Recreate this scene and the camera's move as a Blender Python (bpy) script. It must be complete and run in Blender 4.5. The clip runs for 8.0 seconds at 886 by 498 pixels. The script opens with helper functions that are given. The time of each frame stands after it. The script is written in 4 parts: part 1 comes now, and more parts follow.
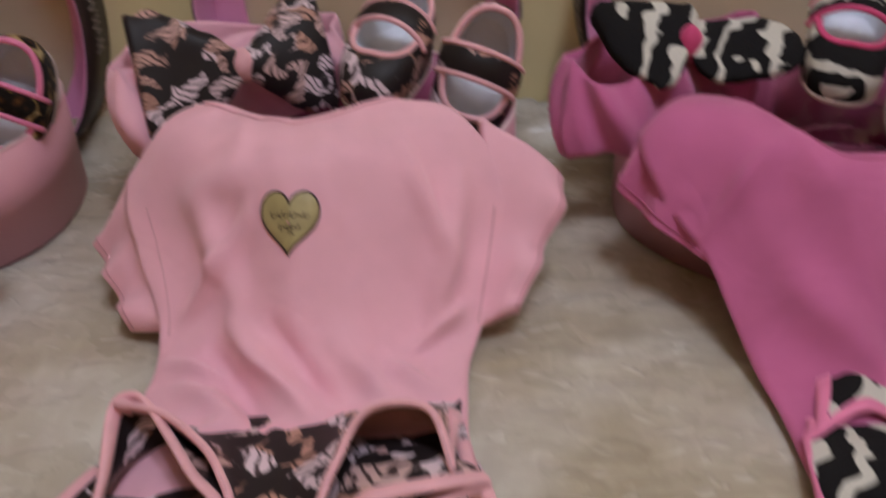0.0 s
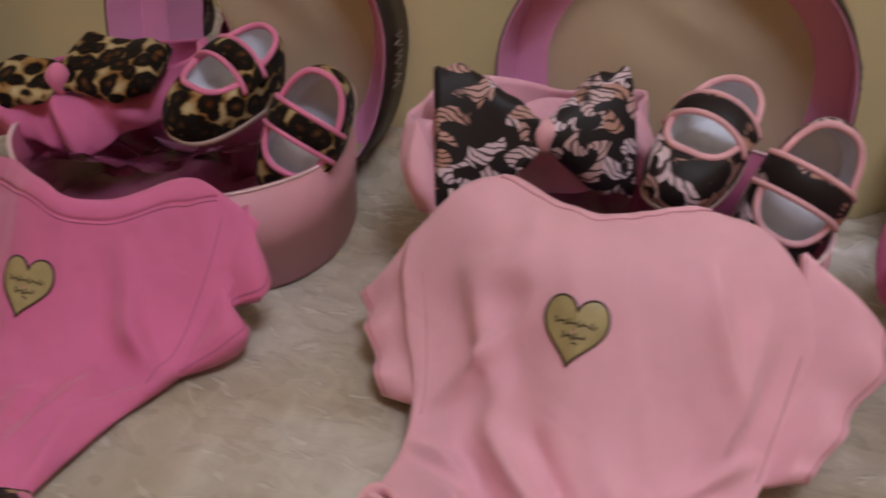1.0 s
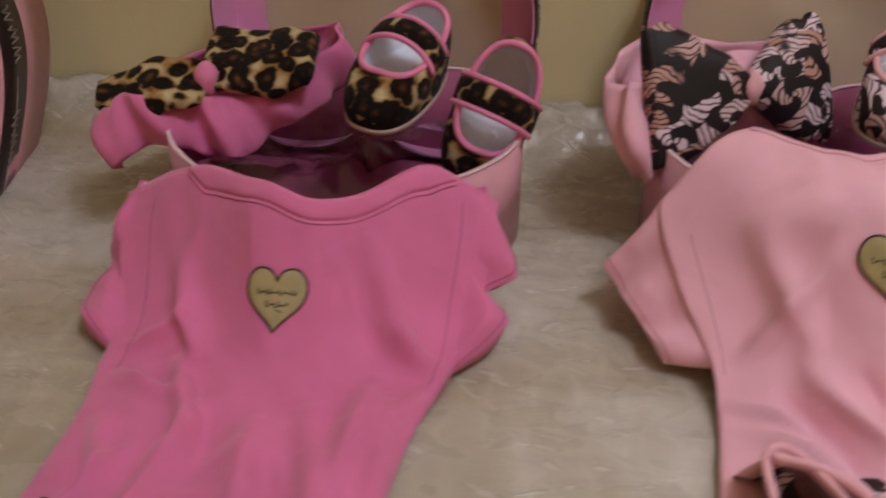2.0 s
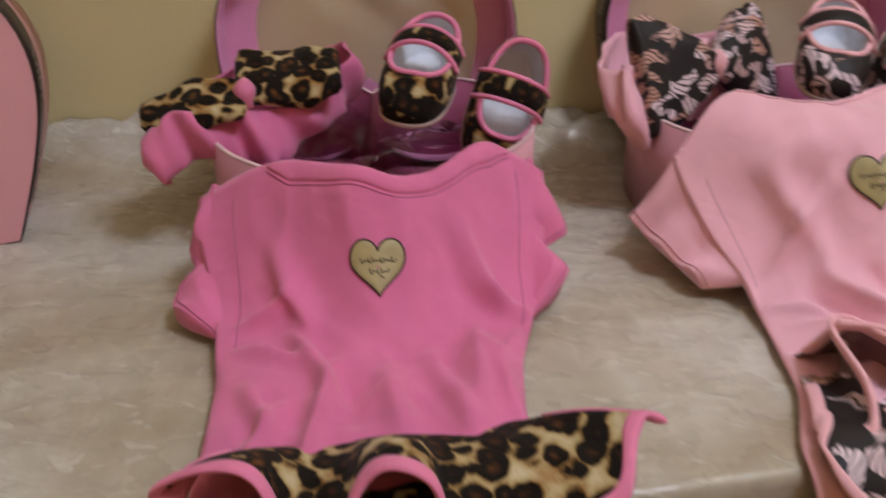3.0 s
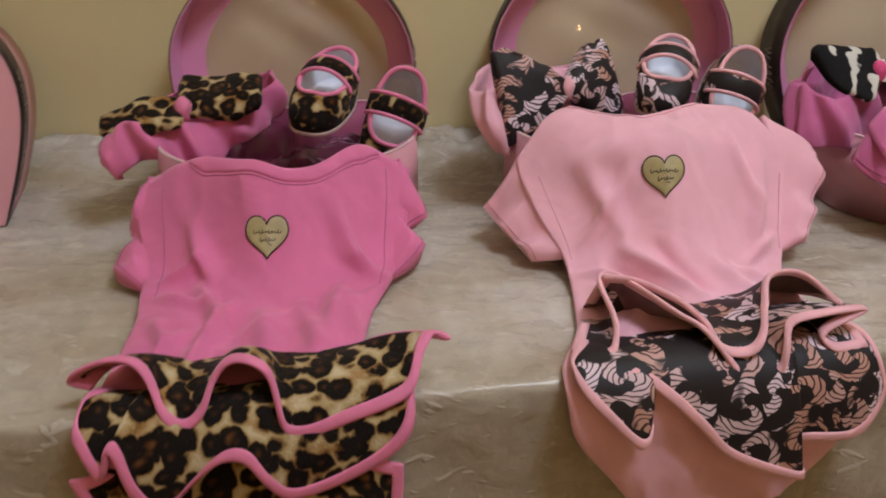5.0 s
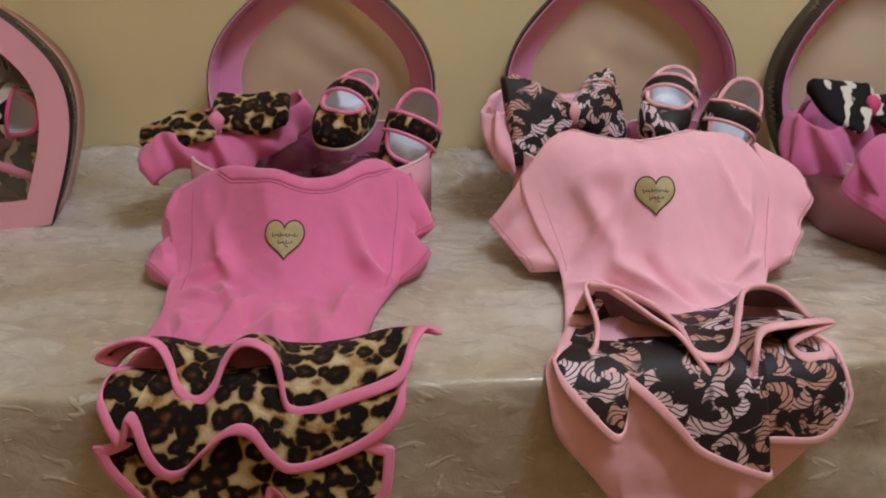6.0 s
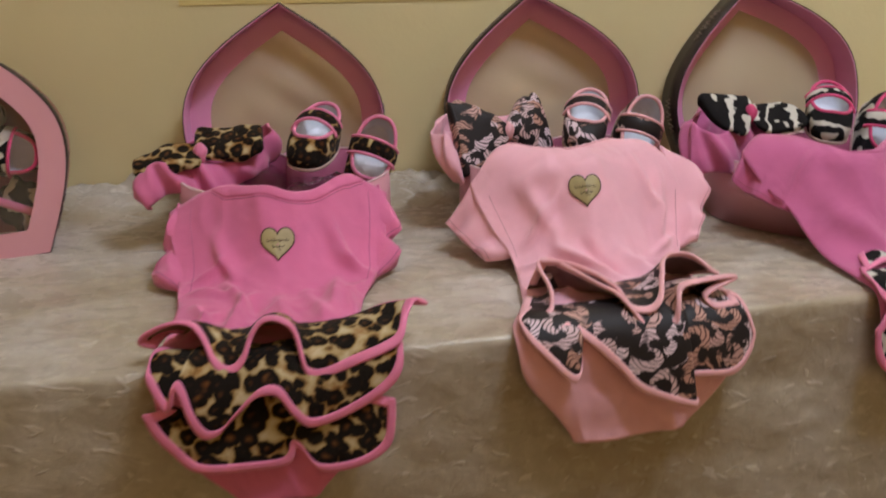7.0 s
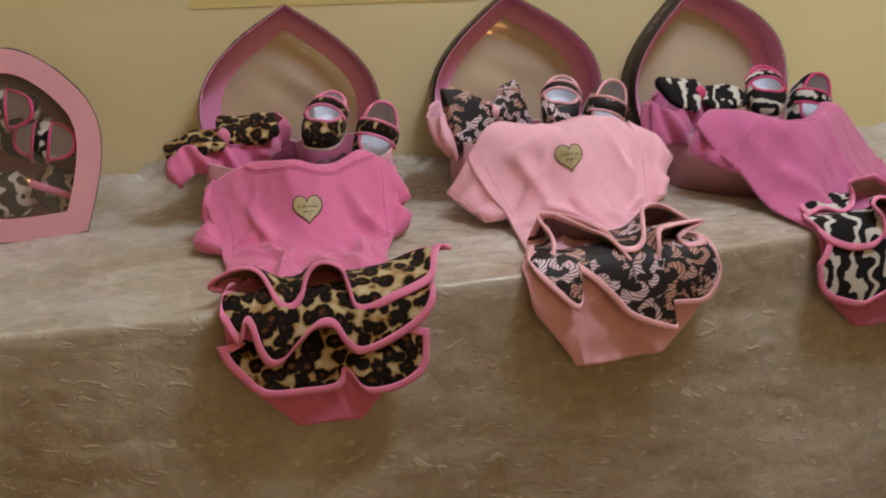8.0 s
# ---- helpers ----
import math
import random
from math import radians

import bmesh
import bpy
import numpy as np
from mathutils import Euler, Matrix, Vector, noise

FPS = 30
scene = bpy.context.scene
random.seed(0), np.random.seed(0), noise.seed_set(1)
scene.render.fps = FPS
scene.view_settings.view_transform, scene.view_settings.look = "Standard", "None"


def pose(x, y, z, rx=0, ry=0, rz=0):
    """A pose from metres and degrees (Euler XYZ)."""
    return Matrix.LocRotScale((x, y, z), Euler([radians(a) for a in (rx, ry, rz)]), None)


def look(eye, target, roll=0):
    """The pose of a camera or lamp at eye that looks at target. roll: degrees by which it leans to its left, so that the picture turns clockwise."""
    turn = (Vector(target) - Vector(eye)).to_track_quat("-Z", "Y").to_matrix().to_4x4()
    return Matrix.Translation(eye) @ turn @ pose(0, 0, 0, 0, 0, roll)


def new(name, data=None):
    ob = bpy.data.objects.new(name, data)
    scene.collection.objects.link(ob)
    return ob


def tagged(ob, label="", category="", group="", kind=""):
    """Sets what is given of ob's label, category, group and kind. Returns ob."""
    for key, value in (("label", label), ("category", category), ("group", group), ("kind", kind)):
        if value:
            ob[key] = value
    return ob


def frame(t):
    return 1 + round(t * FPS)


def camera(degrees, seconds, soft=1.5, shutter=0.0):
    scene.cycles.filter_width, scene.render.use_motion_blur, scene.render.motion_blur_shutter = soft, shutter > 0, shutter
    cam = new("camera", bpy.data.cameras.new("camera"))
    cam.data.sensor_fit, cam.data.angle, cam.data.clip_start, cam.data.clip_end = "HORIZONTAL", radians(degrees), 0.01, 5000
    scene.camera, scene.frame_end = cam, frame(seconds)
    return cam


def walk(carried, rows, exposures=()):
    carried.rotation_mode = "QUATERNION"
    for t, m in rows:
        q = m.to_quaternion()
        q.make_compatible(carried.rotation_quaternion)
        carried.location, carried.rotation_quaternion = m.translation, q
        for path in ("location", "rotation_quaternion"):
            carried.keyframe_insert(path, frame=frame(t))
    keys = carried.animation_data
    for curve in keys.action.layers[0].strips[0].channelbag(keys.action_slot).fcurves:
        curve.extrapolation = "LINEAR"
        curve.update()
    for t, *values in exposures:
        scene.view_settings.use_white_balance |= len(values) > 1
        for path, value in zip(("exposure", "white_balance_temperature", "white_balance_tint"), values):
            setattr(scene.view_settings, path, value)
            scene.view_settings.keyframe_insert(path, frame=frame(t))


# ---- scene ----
cam = camera(51.9, 8.0, 1.8, 0.5)
PATH = [
    (0, (0.035, 0.007, 1.092), (-0.065, 1.698, 0.028), -2.2),
    (0.5, (0.015, 0.053, 1.121), (-0.303, 1.749, 0.11), -0.2),
    (1, (-0.025, 0.06, 1.114), (-0.551, 1.685, 0.074), 2.1),
    (1.5, (-0.11, 0.045, 1.115), (-0.673, 1.645, 0.055), -0.3),
    (1.7, (-0.164, 0.033, 1.109), (-0.602, 1.663, 0.037), 0.0),
    (2.8, (-0.396, -0.052, 1.075), (-0.365, 1.7, 0.112), -0.2),
    (3, (-0.397, -0.083, 1.073), (-0.277, 1.684, 0.144), -0.0),
    (3.5, (-0.401, -0.135, 1.059), (-0.168, 1.618, 0.125), -0.1),
    (4, (-0.384, -0.161, 1.076), (-0.098, 1.606, 0.183), -0.1),
    (4.2, (-0.365, -0.175, 1.094), (-0.07, 1.612, 0.246), -0.7),
    (5.3, (-0.265, -0.283, 1.101), (-0.274, 1.532, 0.262), 0.5),
    (5.5, (-0.258, -0.29, 1.101), (-0.274, 1.531, 0.275), 1.0),
    (6, (-0.251, -0.323, 1.106), (-0.284, 1.519, 0.326), 0.4),
    (6.5, (-0.256, -0.393, 1.117), (-0.187, 1.48, 0.421), 0.3),
    (7, (-0.319, -0.479, 1.106), (-0.14, 1.397, 0.436), -0.8),
    (7.5, (-0.398, -0.561, 1.082), (-0.132, 1.303, 0.407), -1.7),
    (8, (-0.434, -0.621, 1.086), (-0.092, 1.248, 0.46), -1.3),
]
walk(cam, [(t, look(eye, target, roll)) for t, eye, target, roll in PATH], [(0.0, -0.46, 6500, 17), (1.0, -0.53, 6850, 21), (1.5, -0.52, 6950, 21), (3.0, -0.06, 6500, 14), (4.0, -0.07, 6500, 14), (5.5, -0.07, 6500, 13), (6.5, -0.02, 6500, 13), (8.0, 0.03, 6500, 12)])

# ---- world, lamp ----
world = bpy.data.worlds.new("world")
world.use_nodes = True
world.node_tree.nodes["Background"].inputs["Color"].default_value = (1.0, 0.86, 0.62, 1)
world.node_tree.nodes["Background"].inputs["Strength"].default_value = 0.03
scene.world = world


def lamp(name, eye, watts, radius, colour):
    data = bpy.data.lights.new(name, "POINT")
    data.energy, data.shadow_soft_size, data.color = watts, radius, colour
    new(name, data).location = eye


for bulb_x, bulb_y in ((0.30, 0.04), (0.18, -0.17), (0.42, -0.17)):
    lamp("ceiling_light", (bulb_x, bulb_y, 2.32), 14.4, 0.05, (0.75, 0.835, 1.0))
lamp("room_light", (-0.1, -2.2, 1.75), 8.0, 0.06, (1.0, 0.50, 0.16))


# ---- materials ----
def shader(name, rough=0.6, colour=(0.5, 0.5, 0.5), sheen=0.0, metal=0.0):
    m = bpy.data.materials.new(name)
    m.use_nodes = True
    b = m.node_tree.nodes["Principled BSDF"]
    b.inputs["Roughness"].default_value = rough
    b.inputs["Base Color"].default_value = (*colour, 1)
    b.inputs["Metallic"].default_value = metal
    b.inputs["Sheen Weight"].default_value = sheen
    return m, m.node_tree.nodes, m.node_tree.links, b


def node(nodes, kind, **values):
    n = nodes.new(kind)
    for key, value in values.items():
        n.inputs[key.replace("_", " ")].default_value = value
    return n


def coords(nodes, links, scale=(1, 1, 1)):
    c, m = nodes.new("ShaderNodeTexCoord"), nodes.new("ShaderNodeMapping")
    m.inputs["Scale"].default_value = scale
    links.new(c.outputs["Object"], m.inputs["Vector"])
    return m.outputs["Vector"]


def ramp(nodes, links, source, stops, sharp=False):
    r = nodes.new("ShaderNodeValToRGB")
    r.color_ramp.interpolation = "CONSTANT" if sharp else "LINEAR"
    el = r.color_ramp.elements
    while len(el) < len(stops):
        el.new(1.0)
    for e, (at, c) in zip(el, stops):
        e.position, e.color = at, (*c, 1)
    links.new(source, r.inputs["Fac"])
    return r.outputs["Color"]


def bumped(nodes, links, b, height, strength, distance):
    n = node(nodes, "ShaderNodeBump", Strength=strength, Distance=distance)
    links.new(height, n.inputs["Height"])
    links.new(n.outputs["Normal"], b.inputs["Normal"])


def noisy(nodes, links, vector, scale, detail=3.0, distortion=0.0):
    n = node(nodes, "ShaderNodeTexNoise", Scale=scale, Detail=detail, Distortion=distortion)
    links.new(vector, n.inputs["Vector"])
    return n.outputs["Fac"]


def shade(c, k):
    return tuple(v * k for v in c)


def mottled(name, colour, rough=0.6, sheen=0.0, spread=0.12, scale=14.0, grain=900.0, bump=0.15, depth=0.0006):
    m, ns, ls, b = shader(name, rough, colour, sheen)
    v = coords(ns, ls)
    big = noisy(ns, ls, v, scale, 4.0)
    ls.new(ramp(ns, ls, big, [(0.3, shade(colour, 1 - spread)), (0.7, shade(colour, 1 + spread))]), b.inputs["Base Color"])
    bumped(ns, ls, b, noisy(ns, ls, v, grain, 2.0), bump, depth)
    return m


def cotton(name, colour):
    m, ns, ls, b = shader(name, 0.85, colour, 0.25)
    v = coords(ns, ls)
    ls.new(ramp(ns, ls, noisy(ns, ls, v, 22.0, 5.0), [(0.3, shade(colour, 0.93)), (0.7, shade(colour, 1.05))]), b.inputs["Base Color"])
    w = node(ns, "ShaderNodeTexWave", Scale=420.0, Distortion=1.5, Detail=1.0)
    ls.new(v, w.inputs["Vector"])
    mix = node(ns, "ShaderNodeMath")
    mix.operation = "ADD"
    ls.new(w.outputs["Fac"], mix.inputs[0])
    soft = node(ns, "ShaderNodeMath")
    soft.operation = "MULTIPLY_ADD"
    soft.inputs[1].default_value = 14.0
    ls.new(noisy(ns, ls, v, 26.0, 2.0, 0.9), soft.inputs[0])
    ls.new(noisy(ns, ls, v, 130.0, 3.0), soft.inputs[2])
    ls.new(soft.outputs["Value"], mix.inputs[1])
    bumped(ns, ls, b, mix.outputs["Value"], 0.3, 0.0008)
    return m


def warped(ns, ls, amount, scale):
    v = coords(ns, ls)
    n = node(ns, "ShaderNodeTexNoise", Scale=scale, Detail=2.0)
    ls.new(v, n.inputs["Vector"])
    mul = node(ns, "ShaderNodeVectorMath")
    mul.operation = "MULTIPLY_ADD"
    mul.inputs[1].default_value = (amount,) * 3
    ls.new(n.outputs["Color"], mul.inputs[0])
    ls.new(v, mul.inputs[2])
    return mul.outputs["Vector"], v


def leopard_plush():
    m, ns, ls, b = shader("leopard_plush", 0.9, sheen=0.05)
    b.inputs["Specular IOR Level"].default_value = 0.12
    v, plain = warped(ns, ls, 0.020, 62.0)
    fuzz, _ = warped(ns, ls, 0.0022, 520.0)
    add = node(ns, "ShaderNodeVectorMath")
    add.operation = "ADD"
    ls.new(v, add.inputs[0])
    ls.new(fuzz, add.inputs[1])
    half = node(ns, "ShaderNodeVectorMath")
    half.operation = "SCALE"
    half.inputs["Scale"].default_value = 0.5
    ls.new(add.outputs["Vector"], half.inputs[0])
    cell = node(ns, "ShaderNodeTexVoronoi", Scale=76.0, Randomness=1.0)
    ls.new(half.outputs["Vector"], cell.inputs["Vector"])
    ragged = node(ns, "ShaderNodeMath")
    ragged.operation = "MULTIPLY_ADD"
    ragged.inputs[1].default_value = 0.6
    ls.new(noisy(ns, ls, half.outputs["Vector"], 74.0, 0.6), ragged.inputs[0])
    ls.new(cell.outputs["Distance"], ragged.inputs[2])
    third = node(ns, "ShaderNodeMath")
    third.operation = "MULTIPLY"
    third.inputs[1].default_value = 0.5
    ls.new(ragged.outputs["Value"], third.inputs[0])
    spots = ramp(ns, ls, third.outputs["Value"], [(0.15, (0.15, 0.06, 0.018)), (0.24, (0.05, 0.02, 0.008)), (0.30, (0.011, 0.008, 0.006)), (0.435, (0.011, 0.008, 0.006)), (0.465, (0.22, 0.125, 0.042)), (0.50, (0.44, 0.325, 0.155)), (0.62, (0.58, 0.48, 0.30))])
    tint = node(ns, "ShaderNodeMix")
    tint.data_type, tint.blend_type = "RGBA", "MULTIPLY"
    tint.inputs[0].default_value = 1.0
    ls.new(spots, tint.inputs[6])
    ls.new(ramp(ns, ls, noisy(ns, ls, plain, 40.0, 3.0), [(0.36, (0.66, 0.47, 0.30)), (0.48, (1, 1, 1))]), tint.inputs[7])
    ls.new(tint.outputs[2], b.inputs["Base Color"])
    bumped(ns, ls, b, noisy(ns, ls, plain, 420.0, 4.0), 0.6, 0.002)
    return m


def zebra_plush():
    m, ns, ls, b = shader("zebra_plush", 0.9, sheen=0.02)
    b.inputs["Specular IOR Level"].default_value = 0.12
    v, plain = warped(ns, ls, 0.075, 32.0)
    w = node(ns, "ShaderNodeTexWave", Scale=10.0, Distortion=5.0, Detail=1.5)
    ls.new(v, w.inputs["Vector"])
    ls.new(ramp(ns, ls, w.outputs["Fac"], [(0.62, (0.012, 0.011, 0.012)), (0.74, (0.62, 0.59, 0.53))]), b.inputs["Base Color"])
    bumped(ns, ls, b, noisy(ns, ls, plain, 520.0, 3.0), 0.5, 0.0015)
    return m


def damask_satin():
    m, ns, ls, b = shader("damask_satin", 0.55)
    b.inputs["Specular IOR Level"].default_value = 0.3
    v, plain = warped(ns, ls, 0.014, 50.0)

    def math_node(kind, *values):
        n = node(ns, "ShaderNodeMath")
        n.operation = kind
        for k, x in enumerate(values):
            if hasattr(x, "links"):
                ls.new(x, n.inputs[k])
            else:
                n.inputs[k].default_value = x
        return n.outputs["Value"]
    # scrolls: two-armed spirals round scattered centres, hatched along their curve
    cell = node(ns, "ShaderNodeTexVoronoi", Scale=31.0, Randomness=0.9)
    ls.new(v, cell.inputs["Vector"])
    away = node(ns, "ShaderNodeVectorMath")
    away.operation = "SUBTRACT"
    ls.new(v, away.inputs[0])
    ls.new(cell.outputs["Position"], away.inputs[1])
    xyz = node(ns, "ShaderNodeSeparateXYZ")
    ls.new(away.outputs["Vector"], xyz.inputs[0])
    chance = node(ns, "ShaderNodeSeparateColor")
    ls.new(cell.outputs["Color"], chance.inputs[0])
    across = xyz.outputs["X"]
    along = math_node("MULTIPLY_ADD", xyz.outputs["Y"], 0.7, xyz.outputs["Z"])
    r = math_node("POWER", math_node("MULTIPLY_ADD", across, across, math_node("MULTIPLY", along, along)), 0.5)
    angle = math_node("MULTIPLY_ADD", chance.outputs["Red"], 6.28, math_node("ARCTAN2", along, across))
    twist = math_node("MULTIPLY_ADD", r, 230.0, math_node("MULTIPLY", angle, 2.0))
    arms = math_node("SINE", twist)
    leaf = ramp(ns, ls, math_node("MULTIPLY_ADD", arms, 0.5, 0.5), [(0.47, (0, 0, 0)), (0.55, (1, 1, 1))])
    hatch = math_node("SINE", math_node("MULTIPLY_ADD", r, 1350.0, math_node("MULTIPLY", angle, -4.0)))
    lines = ramp(ns, ls, math_node("MULTIPLY_ADD", hatch, 0.5, 0.5), [(0.10, (0.10, 0.08, 0.08)), (0.32, (1, 1, 1))])
    pink = ramp(ns, ls, chance.outputs["Green"], [(0.25, (0.52, 0.28, 0.22)), (0.5, (0.60, 0.38, 0.36)), (0.75, (0.76, 0.60, 0.66))])
    mul = node(ns, "ShaderNodeMix")
    mul.data_type, mul.blend_type = "RGBA", "MULTIPLY"
    mul.inputs[0].default_value = 1.0
    ls.new(pink, mul.inputs[6])
    ls.new(lines, mul.inputs[7])
    leaves = node(ns, "ShaderNodeMix")
    leaves.data_type = "RGBA"
    leaves.inputs[6].default_value = (0.016, 0.011, 0.012, 1)
    ground = ramp(ns, ls, noisy(ns, ls, plain, 30.0, 1.0), [(0.39, (0, 0, 0)), (0.42, (1, 1, 1))])
    ls.new(math_node("MULTIPLY", leaf, ground), leaves.inputs[0])
    ls.new(mul.outputs[2], leaves.inputs[7])
    ls.new(leaves.outputs[2], b.inputs["Base Color"])
    bumped(ns, ls, b, noisy(ns, ls, plain, 240.0, 2.0), 0.25, 0.0006)
    return m


def crushed_velvet():
    m, ns, ls, b = shader("crushed_velvet", 0.42, (0.42, 0.34, 0.235), 0.6)
    b.inputs["Sheen Roughness"].default_value = 0.4
    v = coords(ns, ls, (0.8, 1.25, 1.0))
    patch = noisy(ns, ls, v, 7.0, 3.0, 0.4)

    def math_node(kind, a, c):
        n = node(ns, "ShaderNodeMath")
        n.operation = kind
        for k, x in enumerate((a, c)):
            if x is None:
                continue
            if hasattr(x, "links"):
                ls.new(x, n.inputs[k])
            else:
                n.inputs[k].default_value = x
        return n.outputs["Value"]

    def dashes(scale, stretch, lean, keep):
        """Short pressed creases lying aslant; their pale glints are painted into the colour."""
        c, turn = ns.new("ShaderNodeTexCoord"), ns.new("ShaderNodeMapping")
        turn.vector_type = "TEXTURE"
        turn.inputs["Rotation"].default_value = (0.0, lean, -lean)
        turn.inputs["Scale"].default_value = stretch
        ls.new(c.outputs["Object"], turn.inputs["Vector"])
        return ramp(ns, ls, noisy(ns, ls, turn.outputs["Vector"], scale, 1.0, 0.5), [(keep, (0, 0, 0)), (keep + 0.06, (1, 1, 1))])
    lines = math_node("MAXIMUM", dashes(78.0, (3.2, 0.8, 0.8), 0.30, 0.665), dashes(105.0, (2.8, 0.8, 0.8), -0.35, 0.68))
    # golden to silvery patches: the pile's sheen put into the base colour
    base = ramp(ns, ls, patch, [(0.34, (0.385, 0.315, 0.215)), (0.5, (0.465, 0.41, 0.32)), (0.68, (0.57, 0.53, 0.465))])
    nap = noisy(ns, ls, coords(ns, ls, (1.0, 0.45, 1.0)), 75.0, 4.0, 0.5)
    lay = node(ns, "ShaderNodeMix")
    lay.data_type, lay.blend_type = "RGBA", "MULTIPLY"
    lay.inputs[0].default_value = 1.0
    ls.new(base, lay.inputs[6])
    # finer streaks of the same painted sheen, following the nap
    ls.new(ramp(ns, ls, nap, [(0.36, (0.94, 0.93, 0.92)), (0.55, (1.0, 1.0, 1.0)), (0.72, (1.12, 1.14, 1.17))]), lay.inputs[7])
    # whitish glints painted along the creases
    glints = node(ns, "ShaderNodeMix")
    glints.data_type = "RGBA"
    ls.new(math_node("MULTIPLY", lines, 0.32), glints.inputs[0])
    ls.new(lay.outputs[2], glints.inputs[6])
    glints.inputs[7].default_value = (0.80, 0.77, 0.70, 1)
    ls.new(glints.outputs[2], b.inputs["Base Color"])
    crush = noisy(ns, ls, v, 38.0, 5.0, 0.5)
    ls.new(ramp(ns, ls, crush, [(0.35, (0.38, 0.38, 0.38)), (0.65, (0.19, 0.19, 0.19))]), b.inputs["Roughness"])
    height = math_node("ADD", math_node("MULTIPLY", lines, 0.30), math_node("MULTIPLY", crush, 1.0))
    bumped(ns, ls, b, height, 0.42, 0.006)
    return m


def clear_film(name, tint, rough, haze=0.0):
    m = bpy.data.materials.new(name)
    m.use_nodes = True
    ns, ls = m.node_tree.nodes, m.node_tree.links
    ns.clear()
    out, mix = ns.new("ShaderNodeOutputMaterial"), ns.new("ShaderNodeMixShader")
    see = node(ns, "ShaderNodeBsdfTransparent", Color=(*tint, 1))
    gloss = node(ns, "ShaderNodeBsdfGlossy", Roughness=rough)
    fres = node(ns, "ShaderNodeFresnel", IOR=1.5)
    dull = node(ns, "ShaderNodeBsdfDiffuse", Color=(0.80, 0.69, 0.56, 1))
    body = node(ns, "ShaderNodeMixShader", Fac=haze)
    ls.new(see.outputs[0], body.inputs[1])
    ls.new(dull.outputs[0], body.inputs[2])
    ls.new(fres.outputs[0], mix.inputs[0])
    ls.new(body.outputs[0], mix.inputs[1])
    ls.new(gloss.outputs[0], mix.inputs[2])
    ls.new(mix.outputs[0], out.inputs["Surface"])
    return m


HOT_PINK, PALE_PINK, ROSE = (0.75, 0.178, 0.365), (0.93, 0.49, 0.585), (0.60, 0.14, 0.315)
M_HOT, M_PALE, M_ROSE = cotton("hot_pink_cotton", HOT_PINK), cotton("pale_pink_cotton", PALE_PINK), cotton("rose_cotton", ROSE)
M_LEOPARD, M_ZEBRA, M_DAMASK = leopard_plush(), zebra_plush(), damask_satin()
M_TRIM_HOT = mottled("pink_binding", (0.80, 0.22, 0.40), 0.7, 0.2, 0.08, 60.0, 700.0)
M_TRIM_PALE = mottled("pale_binding", (0.86, 0.45, 0.50), 0.7, 0.2, 0.08, 60.0, 700.0)
M_TRIM_ROSE = mottled("bright_binding", (0.68, 0.06, 0.20), 0.7, 0.2, 0.08, 60.0, 700.0)
M_BACK_TAN = mottled("tan_backing", (0.24, 0.12, 0.06), 0.9, 0.1, 0.2, 40.0)
M_BACK_MAUVE = mottled("mauve_backing", (0.16, 0.07, 0.065), 0.6, 0.1, 0.3, 60.0)
M_BACK_CREAM = mottled("cream_backing", (0.34, 0.24, 0.15), 0.9, 0.1, 0.2, 40.0)
M_LINING = mottled("white_lining", (0.82, 0.86, 0.94), 0.9, 0.2, 0.06, 60.0)
M_SOLE = mottled("pale_sole", (0.6, 0.45, 0.4), 0.8, 0.0, 0.1, 50.0)
M_BOX = mottled("pink_paperboard", (0.74, 0.36, 0.42), 0.42, 0.0, 0.04, 9.0, 500.0, 0.05)
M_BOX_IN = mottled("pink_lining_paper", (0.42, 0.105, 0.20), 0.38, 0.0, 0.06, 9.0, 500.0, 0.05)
M_LID_IN = mottled("lilac_pink_paper", (0.80, 0.36, 0.58), 0.4, 0.0, 0.05, 9.0, 500.0, 0.05)
M_RIM = mottled("pale_card_edge", (0.8, 0.55, 0.58), 0.7)
M_BAND = mottled("dark_brown_paper", (0.030, 0.018, 0.016), 0.45, 0.0, 0.4, 40.0, 400.0, 0.1)
M_INK = mottled("silver_ink", (0.30, 0.24, 0.22), 0.4)
M_FILM = clear_film("clear_film", (0.96, 0.91, 0.85), 0.035, 0.46)
M_FILM_CLEAR = clear_film("clear_box_film", (0.92, 0.88, 0.87), 0.05, 0.08)
M_WRAP = clear_film("clear_wrap", (0.93, 0.88, 0.92), 0.05)
M_GOLD = mottled("gold_patch", (0.41, 0.335, 0.155), 0.5, 0.0, 0.1, 90.0, 900.0, 0.3)
M_BROWN = mottled("brown_thread", (0.035, 0.018, 0.014), 0.7, 0.0, 0.2, 90.0)
M_SEAM = mottled("seam_thread", (0.50, 0.12, 0.24), 0.8)
M_SEAM_PALE = mottled("pale_seam_thread", (0.62, 0.28, 0.33), 0.8)
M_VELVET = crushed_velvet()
M_WALL = mottled("cream_wall_paint", (0.75, 0.655, 0.36), 0.75, 0.0, 0.04, 3.0, 160.0, 0.25, 0.001)
M_CEIL = mottled("white_ceiling_paint", (0.75, 0.72, 0.64), 0.8, 0.0, 0.03, 3.0, 160.0, 0.2)
M_FLOOR = mottled("brown_carpet", (0.20, 0.13, 0.08), 0.95, 0.2, 0.2, 20.0, 300.0, 0.6, 0.003)
M_WOOD = mottled("brown_wood", (0.22, 0.12, 0.06), 0.5, 0.0, 0.25, 12.0)
M_POSTER = mottled("yellow_board", (0.71, 0.575, 0.23), 0.7, 0.0, 0.05, 9.0)


